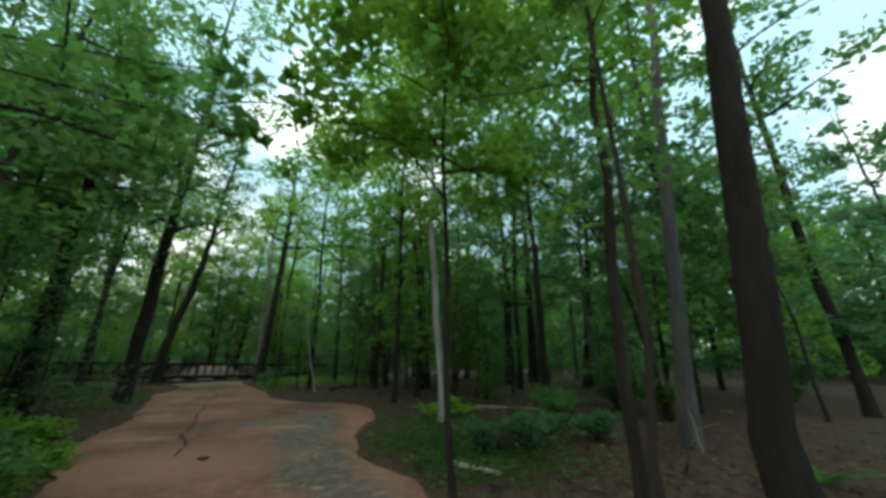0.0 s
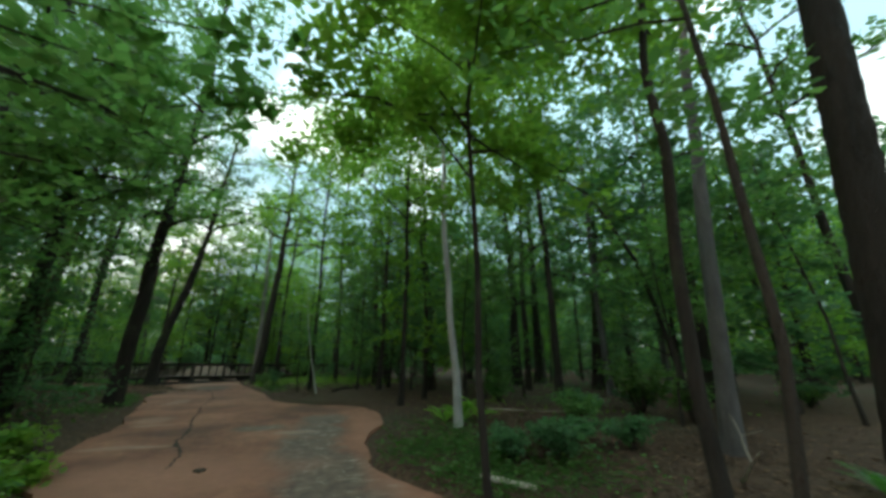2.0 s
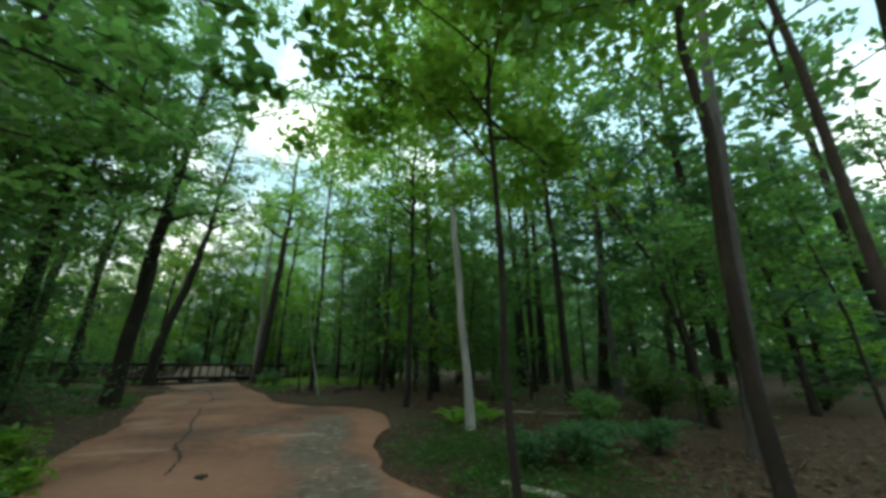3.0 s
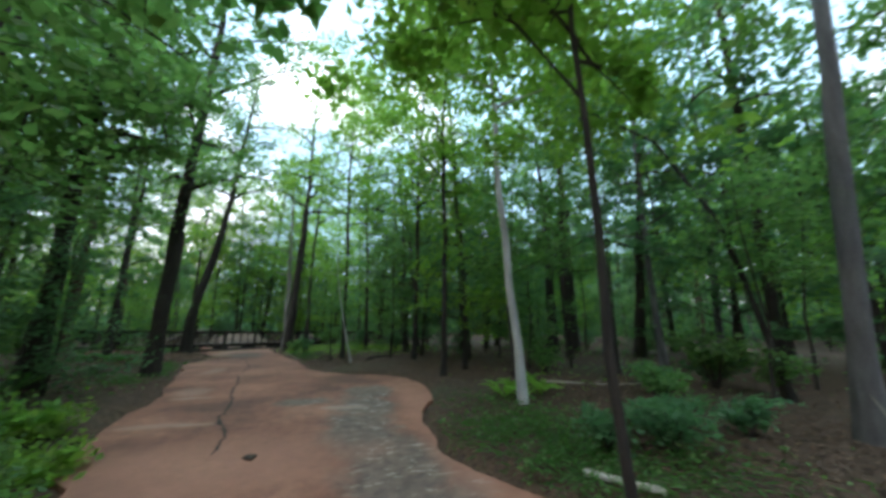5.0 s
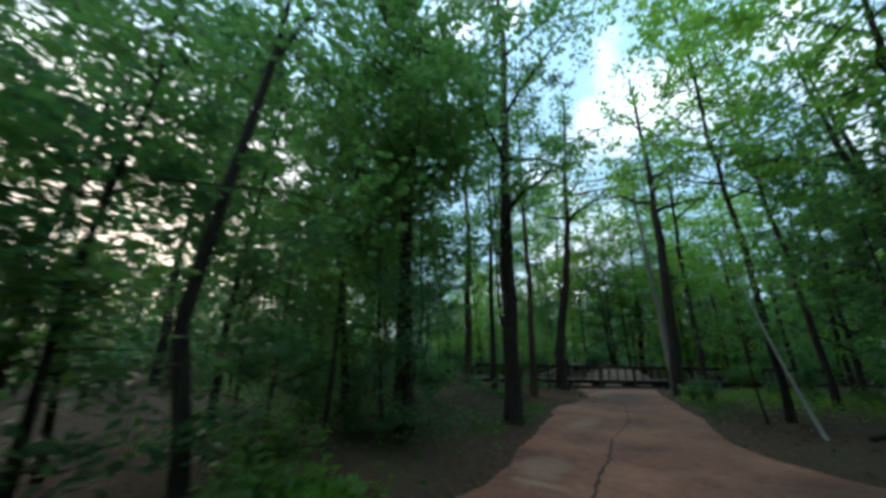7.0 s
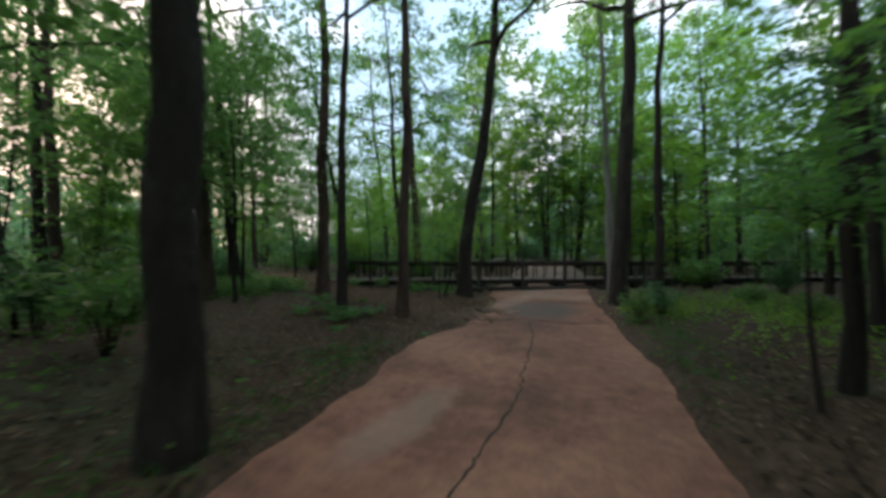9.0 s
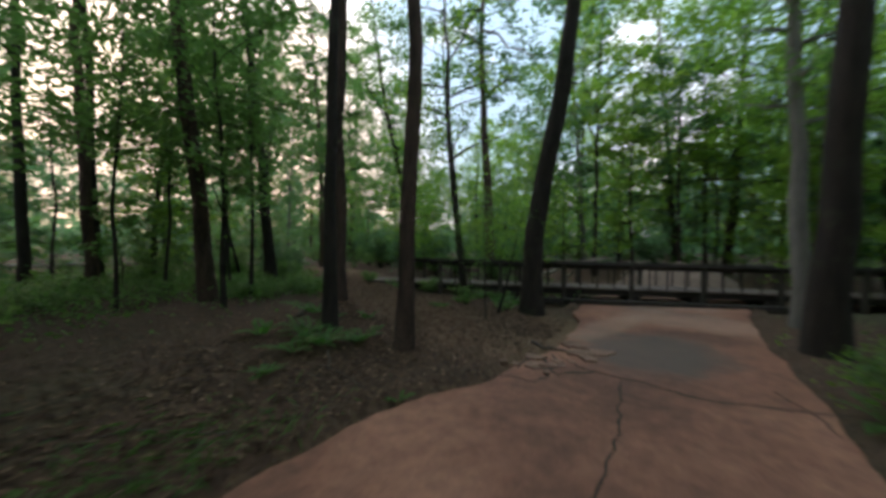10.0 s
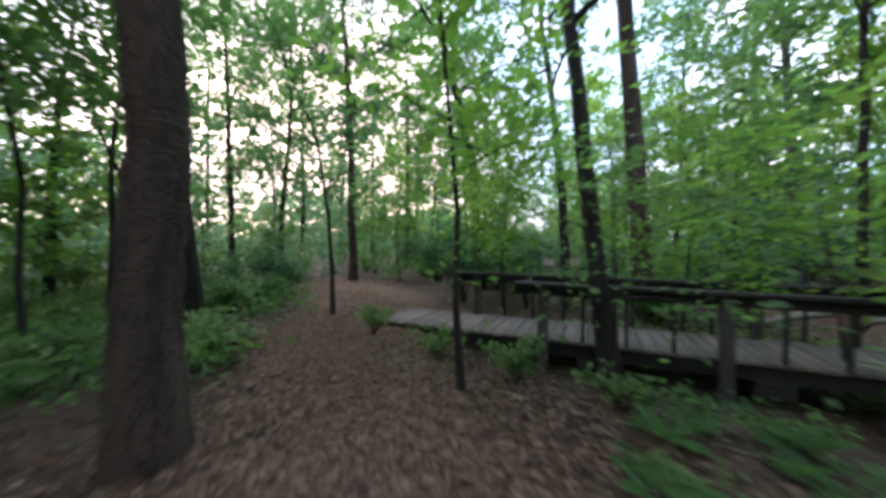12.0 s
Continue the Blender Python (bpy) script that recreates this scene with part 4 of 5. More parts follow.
# leafy understorey west of the path
for x, y, dia, height, base, reach, tint in ((-6.9, 11.3, 0.12, 6.0, 0.32, 2.0, LEAF_MID),
                                             (-6.0, 9.6, 0.10, 7.0, 0.24, 1.8, LEAF_MID), (-8.8, 9.4, 0.14, 9.5, 0.34, 2.4, LEAF_COOL)):
    tree(x, y, dia, [(height * 0.3, 0.08, -0.05), (height * 0.6, -0.05, 0.12)], height, base, "oak", mat=tint, reach=reach, clumps=int(height * 2.0), per=13, leaf=0.15, label="leafy understorey hardwood with low spreading boughs")


# ---------------------------------------------------------------- background woods
def proto(seed, kind, dia, height, crown_from, reach, clumps, per, leaf, mat):
    trunk, quads = tree_meshes(seed, dia, [(height * 0.3, 0.1, 0.05), (height * 0.55, 0.05, 0.2)], height, crown_from, kind, reach, clumps, per, leaf, 8)
    return trunk, quads_mesh("crown", quads, mat)


PROTOS = [
    ("oak", proto(501, "oak", 0.30, 13, 0.22, 2.7, 20, 24, 0.25, LEAF_BRIGHT)),
    ("oak", proto(502, "oak", 0.24, 11, 0.16, 2.5, 20, 27, 0.24, LEAF_COOL)),
    ("pine", proto(503, "pine", 0.36, 18, 0.45, 2.3, 20, 30, 0.3, NEEDLE)),
    ("grey", proto(504, "grey", 0.26, 14, 0.28, 2.6, 20, 27, 0.25, LEAF_COOL)),
    ("oak", proto(505, "oak", 0.20, 9, 0.15, 2.1, 18, 28, 0.21, LEAF_BRIGHT)),
    ("sap", proto(506, "sap", 0.09, 5.5, 0.16, 1.4, 15, 30, 0.15, LEAF_MID)),
    ("sap", proto(507, "sap", 0.07, 4.2, 0.1, 1.2, 14, 30, 0.14, LEAF_COOL)),
    ("oak", proto(508, "oak", 0.26, 15, 0.46, 2.4, 16, 26, 0.24, LEAF_MID)),
    ("grey", proto(509, "grey", 0.22, 14, 0.5, 2.2, 14, 26, 0.24, LEAF_COOL)),
    ("oak", proto(510, "oak", 0.34, 18, 0.25, 3.0, 24, 28, 0.28, LEAF_MID)),
    ("sap", proto(515, "sap", 0.08, 6.5, 0.4, 1.4, 12, 26, 0.15, LEAF_MID)),
    ("oak", proto(511, "oak", 0.30, 14, 0.12, 3.0, 18, 16, 0.42, LEAF_MID)),
    ("oak", proto(512, "oak", 0.26, 12, 0.08, 2.8, 18, 16, 0.40, LEAF_COOL)),
    ("grey", proto(513, "grey", 0.30, 16, 0.15, 2.9, 18, 16, 0.42, LEAF_COOL)),
    ("oak", proto(514, "oak", 0.24, 11, 0.1, 2.6, 18, 16, 0.38, LEAF_AUTUMN)),
    ("sap", proto(518, "sap", 0.07, 4.6, 0.04, 1.7, 12, 13, 0.27, LEAF_MID)),
    ("sap", proto(519, "sap", 0.09, 6.2, 0.06, 1.9, 13, 13, 0.29, LEAF_COOL)),
    ("pale", proto(516, "pale", 0.05, 3.4, 0.3, 0.9, 10, 30, 0.12, LEAF_BRIGHT)),
    ("sap", proto(517, "sap", 0.06, 4.0, 0.28, 1.1, 12, 30, 0.12, LEAF_BRIGHT)),
    ("oak", proto(520, "oak", 0.22, 15, 0.40, 2.7, 20, 30, 0.21, LEAF_BRIGHT)),
]
CAM_LINE = [(-0.9, 3), (-1.5, 5), (-1.3, 7.2), (-0.8, 9.2), (-1.3, 11.5), (-2.4, 17), (-3.6, 20.7), (-6.4, 22.7), (-8, 23), (-14, 24.5), (-22, 26.5)]


def clear_of_walk(x, y, gap):
    q = Vector((x, y))
    for a, b in zip(CAM_LINE, CAM_LINE[1:]):
        a, b = Vector(a), Vector(b)
        t = max(0, min(1, (q - a).dot(b - a) / (b - a).length_squared))
        if (q - a.lerp(b, t)).length < gap:
            return False
    return True


taken = [(o.location.x, o.location.y) for o in scene.objects if o.get("category") == "tree"]


def plant(which, x, y, size, turn):
    taken.append((x, y))
    kind, (trunk, crown) = PROTOS[which]
    t = thing(KIND_NAME[kind], (x, y, gz(x, y) - 0.08), KIND_LABEL[kind], "tree", "forest trees")
    t.scale, t.rotation_euler = (size, size, size * (1.02 + 0.12 * math.sin(x * 3 + y))), (0.04 * math.sin(x * 7), 0.04 * math.sin(y * 5), turn)
    part("trunk", trunk, t), part("crown", crown, t)


def scatter(n, x0, x1, y0, y1, kinds, gap, off_path, apart, sky_gap=True):
    made = 0
    rng = random.Random(int(abs(x0 * 31 + y0 * 17 + x1 * 7 + y1 * 3 + len(kinds))))
    for _ in range(n * 30):
        if made >= n:
            break
        x, y = rng.uniform(x0, x1), rng.uniform(y0, y1)
        if not clear_of_walk(x, y, gap) or float(path_distance(np.array([x]), np.array([y]))[0]) < off_path:
            continue
        if sky_gap and y > 26 and abs(x + 6 + (y - 28) * 0.28) < 3.0:
            continue
        if math.hypot(x + 6.8, y - 32.6) < 3.2:
            continue
        if any((x - a) ** 2 + (y - b) ** 2 < apart ** 2 for a, b in taken):
            continue
        bx, by = math.cos(BW_ANGLE), math.sin(BW_ANGLE)
        s, d = (x - BW_X) * bx + (y - BW_Y) * by, -(x - BW_X) * by + (y - BW_Y) * bx
        if -1 < s < 28 and -0.8 < d < 2.6:
            continue
        plant(rng.choice(kinds), x, y, rng.uniform(0.75, 1.25), rng.uniform(0, 6.28))
        made += 1


def plant_all(rows):
    for k, (which, x, y, size) in enumerate(rows):
        plant(which, x, y, size, k * 1.9 + x)


# beyond the boardwalk
plant_all((
    (19, -10.5, 34.5, 0.9), (3, -12.0, 36.5, 1.1), (18, -10.8, 28.3, 0.75), (18, -13.3, 27.0, 0.9),
    (18, -14.6, 27.2, 1.0), (7, -27.0, 24.5, 1.0), (8, -30.0, 27.0, 1.1), (7, -25.0, 29.5, 1.0), (8, -33.0, 23.5, 1.1), (7, -29.0, 31.5, 1.1), (8, -24.0, 32.5, 1.0), (15, -20.5, 23.2, 0.55),
    (16, -22.0, 23.0, 0.85), (16, -25.0, 25.6, 0.9), (15, -22.8, 27.2, 0.7), (15, -18.6, 26.8, 0.6)))
# end of the path
plant_all((
    (19, -3.3, 34.5, 0.8), (4, -4.0, 34.2, 0.6), (0, -8.2, 37.6, 0.95), (19, -6.9, 37.0, 0.8), (4, -9.6, 36.6, 0.9), (4, -1.6, 33.0, 0.8), (0, -0.5, 36.0, 0.9), (4, -6.6, 36.8, 0.7), (4, -3.0, 38.5, 0.9), (1, -4.9, 40.0, 0.8), (0, -6.4, 38.0, 1.2), (9, -4.6, 42.0, 1.0), (1, -7.6, 36.0, 0.75), (19, -0.7, 31.0, 0.7),
    (4, -3.4, 35.5, 0.75), (12, -2.2, 37.0, 0.75), (0, -4.2, 44.0, 0.9), (0, 1.5, 40.0, 0.9),
    (4, 2.2, 31.0, 1.0)))
# thicket on the near west side
plant_all((
    (10, -6.2, 12.6, 1.0), (10, -7.1, 15.4, 1.1), (10, -6.7, 14.2, 0.9), (6, -5.5, 13.5, 0.7), (5, -7.2, 12.2, 0.8), (6, -5.7, 11.2, 0.7), (5, -7.4, 9.9, 1.1), (6, -6.2, 9.2, 1.0), (5, -5.6, 8.4, 0.9), (6, -6.6, 7.8, 1.0), (5, -8.2, 13.4, 1.0)))
# woods west of the path
plant_all((
    (7, -31.0, 20.0, 1.0), (10, -13.4, 19.4, 1.0), (10, -13.0, 20.7, 0.9), (15, -16.5, 19.5, 0.6), (15, -18.0, 21.4, 0.65), (16, -19.5, 19.5, 0.7),
    (15, -15.2, 18.6, 0.6), (16, -23.5, 20.8, 0.9), (10, -14.8, 20.8, 1.1), (4, -17.2, 19.2, 0.9)))
# east side of the path
plant_all((
    (10, 3.6, 14.2, 0.9), (10, 6.0, 15.0, 1.0), (6, 3.2, 18.6, 1.0), (10, 6.6, 10.2, 0.8), (10, 8.6, 10.6, 0.9),
    (10, 9.8, 8.8, 1.0), (7, 6.3, 13.6, 0.95), (3, 9.2, 14.6, 0.95), (7, 7.6, 17.2, 1.0), (3, 12.4, 15.0, 1.0), (1, 5.2, 22.5, 0.8), (1, 1.9, 27.4, 0.8), (12, 4.6, 26.6, 0.75), (12, 7.4, 24.2, 0.85), (11, 6.4, 29.5, 0.9), (4, 2.9, 15.9, 0.85), (19, 1.9, 14.9, 0.75), (19, -0.5, 21.2, 0.85), (1, 2.7, 20.4, 0.7), (5, 1.3, 19.9, 1.1), (19, 0.7, 24.0, 0.9), (12, 10.5, 10.2, 0.7), (1, 11.6, 13.8, 0.8), (19, 1.9, 18.4, 0.9), (9, 11.0, 12.5, 1.0), (7, 12.0, 9.0, 1.0)))
scatter(12, 6.5, 18, 9, 30, (0, 4, 4, 7, 3), 4.5, 2.2, 2.0)
scatter(6, -24, -10, 5, 21, (7, 8, 2, 7), 4.2, 3.4, 2.4)
scatter(7, -26, 10, 32, 44, (0, 4, 7, 4, 7), 4.0, 2.0, 2.6, False)
scatter(8, 4.6, 16, 14, 30, (5, 6), 2.6, 1.2, 1.0)
scatter(6, -18, -8, 13, 19, (10,), 3.5, 3.0, 1.4)
scatter(8, -24, -9, 28, 36, (18, 10, 10), 2.4, 1.4, 1.2)
scatter(36, -50, -17, 2, 48, (15, 16, 16), 5, 2, 2.0)
scatter(6, -36, -20, 7, 20, (15, 16, 15), 5, 2, 1.8)
scatter(30, -18, 8, 35, 52, (15, 16), 5, 2, 1.8, False)
scatter(22, 12, 34, 2, 42, (15, 16), 5, 2, 2.2)
scatter(42, 17, 45, -5, 60, (11, 12, 13, 2), 5, 2, 2.6)
scatter(18, -58, -24, -8, 60, (11, 14, 13, 14, 7, 8, 7), 5, 2, 4.0)
scatter(28, -50, 40, 46, 78, (0, 11, 4, 14), 5, 2, 3.2)
# unseen woods south of the start, added to cut sky light from behind
scatter(28, -28, 28, -30, -4, (11, 12, 13), 5, 3, 2.4)
scatter(10, -22, 24, 44, 62, (0, 11, 4), 5, 2, 2.6, False)


def shrub_mesh(seed, height, radius, count, leaf, mat):
    rng, nrng = random.Random(seed), np.random.default_rng(seed)
    stems, tips = [], []
    for k in range(9):
        a, r = k * 0.7 + rng.random(), radius * rng.uniform(0.3, 0.95)
        top = Vector((math.cos(a) * r, math.sin(a) * r, height * rng.uniform(0.55, 1.0)))
        mid = Vector((top.x * 0.35, top.y * 0.35, top.z * 0.6))
        stems.append(tube([(0, 0, -0.08), mid, top], [0.012, 0.009, 0.004], 4))
        tips += [top, mid.lerp(top, 0.5), mid]
    spots = np.array([tuple(p) for p in tips])
    cent = cluster_leaves(spots, radius * 0.45, count // len(spots), nrng, 0.6)
    cent[:, 2] = np.maximum(cent[:, 2], 0.04)
    return mesh_of("stem", *join(stems), BARK["sap"]), quads_mesh("foliage", leaves_at(cent, leaf, nrng), mat)


SHRUBS = [shrub_mesh(601, 0.85, 0.55, 700, 0.10, LEAF_MID), shrub_mesh(602, 0.6, 0.6, 700, 0.09, LEAF_MID), shrub_mesh(603, 1.3, 0.7, 900, 0.12, LEAF_COOL), shrub_mesh(604, 0.5, 0.5, 320, 0.10, LEAF_MID), shrub_mesh(605, 0.42, 0.5, 420, 0.13, LEAF_BRIGHT), shrub_mesh(606, 0.55, 0.5, 520, 0.10, LEAF_COOL)]
SHRUB_LABEL = ("low dark green forest shrub on the leaf litter", "bushy bright green undergrowth plant", "waist-high leafy shrub with thin stems", "small green seedling bush with loose leaves", "low bright lime-green broad-leaved bush", "low blue-green bush on brown leaf litter")


def shrub(kind, x, y, s=1.0, turn=0.0):
    t = thing("shrub", (x, y, gz(x, y) - 0.02), SHRUB_LABEL[kind], "shrub", "undergrowth shrubs")
    t.scale, t.rotation_euler = (s, s, s), (0, 0, turn)
    part("stem", SHRUBS[kind][0], t), part("foliage", SHRUBS[kind][1], t)


def shrubs_at(rows):
    for k, (kind, x, y, s) in enumerate(rows):
        shrub(kind, x, y, s, k * 1.3 + y)


shrubs_at((
    (1, -3.75, 9.75, 0.75), (3, -4.1, 10.1, 0.8), (1, -4.6, 10.8, 0.95), (4, -4.2, 11.4, 0.9), (4, -3.55, 10.4, 0.9), (4, -4.5, 11.3, 1.1), (1, -5.3, 11.4, 1.1), (1, -3.2, 8.9, 0.7), (3, -3.5, 9.2, 0.8), (5, 2.05, 9.2, 0.9),
    (5, 2.62, 8.9, 0.95), (5, 3.85, 8.9, 0.9), (5, 5.0, 11.1, 1.1), (5, 7.0, 11.5, 1.2), (5, 3.5, 9.5, 0.7), (5, 2.9, 9.4, 0.8),
    (3, -8.59, 23.75, 0.3)))
shrubs_at((
    (3, -8.72, 24.72, 0.55), (3, -7.85, 25.1, 0.5), (0, -2.6, 24.3, 0.8), (2, -2.2, 25.0, 0.6), (2, -15.7, 22.2, 0.75), (1, -15.9, 23.0, 0.9), (2, -16.6, 23.4, 0.7), (0, -14.6, 22.4, 0.8),
    (1, -13.4, 21.4, 0.7), (2, -17.5, 23.0, 0.9), (0, -6.4, 13.2, 0.7), (0, -6.7, 12.6, 0.8), (2, -7.8, 13.2, 1.0), (2, -8.4, 14.6, 1.1), (1, 0.4, 25.6, 0.8), (1, 1.6, 25.2, 0.9),
    (2, 2.0, 22.8, 0.8), (1, -0.3, 27.0, 0.9)))
shrubs_at(((3, -9.75, 25.6, 0.75), (0, -10.6, 25.15, 0.6), (3, -9.35, 25.85, 0.6), (3, -11.6, 24.75, 0.7), (0, -12.4, 24.2, 0.5), (3, -8.9, 26.2, 0.6)))


def scatter_shrubs(n, x0, x1, y0, y1, kinds, gap, off_path):
    made = 0
    rng = random.Random(int(abs(x0 * 31 + y0 * 17 + x1 * 7 + y1 * 3)))
    for _ in range(n * 20):
        x, y = rng.uniform(x0, x1), rng.uniform(y0, y1)
        bx, by = math.cos(BW_ANGLE), math.sin(BW_ANGLE)
        u, d = (x - BW_X) * bx + (y - BW_Y) * by, -(x - BW_X) * by + (y - BW_Y) * bx
        if made >= n or math.hypot(x + 6.8, y - 32.6) < 3.4 or not clear_of_walk(x, y, gap) or (-1 < u < 28 and -0.6 < d < 2.4) or float(path_distance(np.array([x]), np.array([y]))[0]) < off_path:
            continue
        shrub(rng.choice(kinds), x, y, rng.uniform(0.7, 1.5), rng.uniform(0, 6))
        made += 1


scatter_shrubs(4, 4.0, 13, 5, 12, (0, 1, 0), 2.8, 3.0)
scatter_shrubs(8, 4.5, 16, 14, 30, (0, 1, 2), 2.5, 2.0)
scatter_shrubs(18, -22, -8, 7, 19, (0, 1, 2), 4.6, 2.6)
scatter_shrubs(30, -24, 4, 29, 42, (0, 1, 2), 2.6, 1.2)
scatter_shrubs(40, -34, -15, 18, 34, (0, 1, 2), 2.0, 1.2)
scatter_shrubs(22, -22, -8, 26.5, 31, (0, 1, 3, 2), 2.0, 1.2)


def far_woods():
    rng = np.random.default_rng(31)
    n = 130000
    a = rng.uniform(0, 2 * np.pi, n)
    r = rng.uniform(46, 84, n)
    west = np.cos(a - 2.75)
    tall = np.where(west > 0.45, 7.0, 7.0 + 11.0 * step01((0.45 - west) / 0.5)) * r / 65 + 2.5 * np.sin(a * 7) + 1.8 * np.sin(a * 17 + 1)
    z = rng.uniform(0.0, 1.0, n) ** 1.25 * tall
    keep = rng.random(n) < np.where(west > 0.45, 0.35, np.where(np.abs(a - 1.5) < 0.5, 0.65, 1.0))
    a, r, z = a[keep], r[keep], z[keep]
    c = np.stack([np.cos(a) * r - 4, np.sin(a) * r + 18, z], 1)
    ob = new("far_woods", quads_mesh("far_woods", leaves_at(c, 0.95, rng, 0.1, 0.7, 0.3), LEAF_COOL))
    tagged(ob, "distant green woods behind the trees", "woods", kind="stuff")
    verts, faces, m = [], [], 360
    for k in range(m):
        t = 2 * math.pi * k / m
        h = 4.6 + 1.4 * math.sin(t * 9) + 1.2 * math.sin(t * 31 + 2) + rng.uniform(-0.8, 0.8)
        for q, rr in ((-1.0, 88), (h * 0.6, 89 + rng.uniform(-1, 1)), (h, 93)):
            verts.append((math.cos(t) * rr - 4, math.sin(t) * rr + 18, q))
    for k in range(m):
        j = (k + 1) % m
        for q in (0, 1):
            faces.append((3 * k + q, 3 * j + q, 3 * j + q + 1, 3 * k + q + 1))
    ob = new("backdrop", mesh_of("backdrop", verts, faces, plain("distant_foliage", (0.012, 0.03, 0.012), (0.045, 0.10, 0.035), 0.6)))
    tagged(ob, "dark green line of distant forest", "backdrop", kind="structure")


far_woods()


# ---------------------------------------------------------------- ferns, herbs and litter
def frond_mesh(seed, length):
    """One arching frond with paired leaflets, growing along x."""
    rng = np.random.default_rng(seed)
    out = []
    lift = rng.uniform(0.75, 1.1)
    side = np.array([0.0, 1.0, 0.0])
    for k in range(17):
        t = 0.12 + 0.88 * k / 16
        p = np.array([length * t, 0.0, length * (lift * t - 0.62 * t * t)])
        nxt = np.array([1.0, 0.0, lift - 1.24 * t])
        nxt /= np.linalg.norm(nxt)
        w = length * 0.24 * np.sin(np.pi * min(1, 0.12 + t * 0.9)) * rng.uniform(0.85, 1.1) + 0.012
        for sgn in (-1, 1):
            tip = p + side * sgn * w + nxt * w * 0.35 + np.array([0, 0, -0.14 * w])
            mid = p + (tip - p) * 0.45
            out.append([p, mid + nxt * 0.02, tip, mid - nxt * 0.016])
    q0, q1 = np.zeros(3), np.array([length, 0.0, length * (lift - 0.62)])
    m1 = np.array([length * 0.5, 0.0, length * (lift * 0.5 - 0.155)])
    out.append([q0, m1 + side * 0.005, q1, m1 - side * 0.005])
    return quads_mesh("frond", np.array(out), FERN)


FRONDS = [frond_mesh(701 + k, 0.5 + 0.07 * k) for k in range(5)]


def fern(x, y, s, k):
    rng = random.Random(900 + k)
    f = thing("fern", (x, y, gz(x, y) - 0.01), "green fern with arching fronds on the forest floor", "fern", "ferns")
    n = rng.randint(6, 9)
    for i in range(n):
        o = part("frond", FRONDS[rng.randrange(5)], f)
        q = s * rng.uniform(0.75, 1.15)
        o.scale, o.rotation_euler = (q, q, q), (rng.uniform(-0.15, 0.15), rng.uniform(-0.25, 0.1), 6.283 * i / n + rng.uniform(-0.3, 0.3))


for k, (x, y, s) in enumerate((
        (-7.75, 20.6, 0.7), (-7.8, 21.0, 0.75), (-7.65, 21.5, 0.6), (-8.6, 20.4, 0.75), (-8.2, 20.9, 0.7), (-7.2, 20.1, 0.4),
        (-8.94, 24.73, 0.5), (-9.05, 24.95, 0.4), (-8.53, 25.73, 0.55), (-8.25, 25.95, 0.5), (-8.77, 25.8, 0.4), (-8.6, 23.95, 0.3), (-8.8, 21.55, 0.5), (-8.56, 22.1, 0.4),
        (-9.4, 21.5, 0.8), (-6.2, 13.1, 1.0), (-5.9, 13.5, 0.9), (-6.0, 21.1, 0.35), (-12.6, 22.6, 0.6), (-12.9, 21.2, 0.9), (-13.6, 20.6, 0.9), (-11.9, 21.0, 0.7), (-2.7, 24.0, 0.7), (5.0, 6.8, 0.8), (4.7, 10.2, 0.7), (-8.4, 21.0, 0.8), (-9.3, 25.4, 0.5), (-8.9, 26.3, 0.6))):
    fern(x, y, s, k)


def broad_leaf(length, wide, lift):
    """One broad, arching leaf with a folded midrib, growing along x."""
    verts, faces, n = [], [], 6
    for k in range(n + 1):
        t = k / n
        w = wide * math.sin(math.pi * (0.06 + 0.94 * t) ** 0.75) * 0.5 if t > 0.25 else wide * 0.05
        x, z = length * t, length * (lift * t - 0.75 * t * t)
        verts += [(x, -w, z + w * 0.35), (x, 0, z), (x, w, z + w * 0.35)]
    for k in range(n):
        for c in (0, 1):
            faces.append((3 * k + c, 3 * k + c + 1, 3 * k + c + 4, 3 * k + c + 3))
    return mesh_of("leaf", verts, faces, LEAF_BRIGHT, True)


BROAD = [broad_leaf(0.5, 0.19, 1.15), broad_leaf(0.42, 0.16, 1.0), broad_leaf(0.56, 0.2, 1.3)]
for k, (x, y, s) in enumerate(((2.0, 11.6, 0.9), (2.75, 11.62, 1.0), (2.4, 11.75, 0.95), (2.25, 11.4, 0.7))):
    rng = random.Random(70 + k)
    plant_base = thing("broadleaf_plant", (x, y, gz(x, y) - 0.01), "bright lime-green plant with broad arching leaves beneath a pale tree", "plant", "broad-leaved plants")
    for i in range(11):
        o = part("leaf", BROAD[rng.randrange(3)], plant_base)
        q = s * rng.uniform(0.7, 1.1)
        o.scale, o.rotation_euler = (q, q, q), (rng.uniform(-0.2, 0.2), rng.uniform(-0.3, 0.1), i * 2.4 + rng.uniform(-0.3, 0.3))


def carpet(name, zones, leaf, mat, label, tall, seed, flat=0.6, width=0.55):
    rng = np.random.default_rng(seed)
    pts = []
    for cx, cy, rx, ry, n in zones:
        q = rng.normal(size=(n, 2)) * np.array([rx, ry]) * 0.6 + np.array([cx, cy])
        lump = np.sin(q[:, 0] * 4.1 + 2 * np.sin(q[:, 1] * 2.3)) + np.sin(q[:, 1] * 3.7 + q[:, 0])
        q = q[(lump > -0.9) | (rng.random(n) < 0.3)]
        d = path_distance(q[:, 0], q[:, 1])
        q = q[d > 0.08]
        z = ground_z(q[:, 0], q[:, 1]) + rng.random(len(q)) ** 1.5 * tall + 0.012
        pts.append(np.column_stack([q, z]))
    quads = leaves_at(np.concatenate(pts), leaf, rng, 0.0, width, flat)
    return tagged(new(name, quads_mesh(name, quads, mat)), label, "undergrowth", kind="stuff")


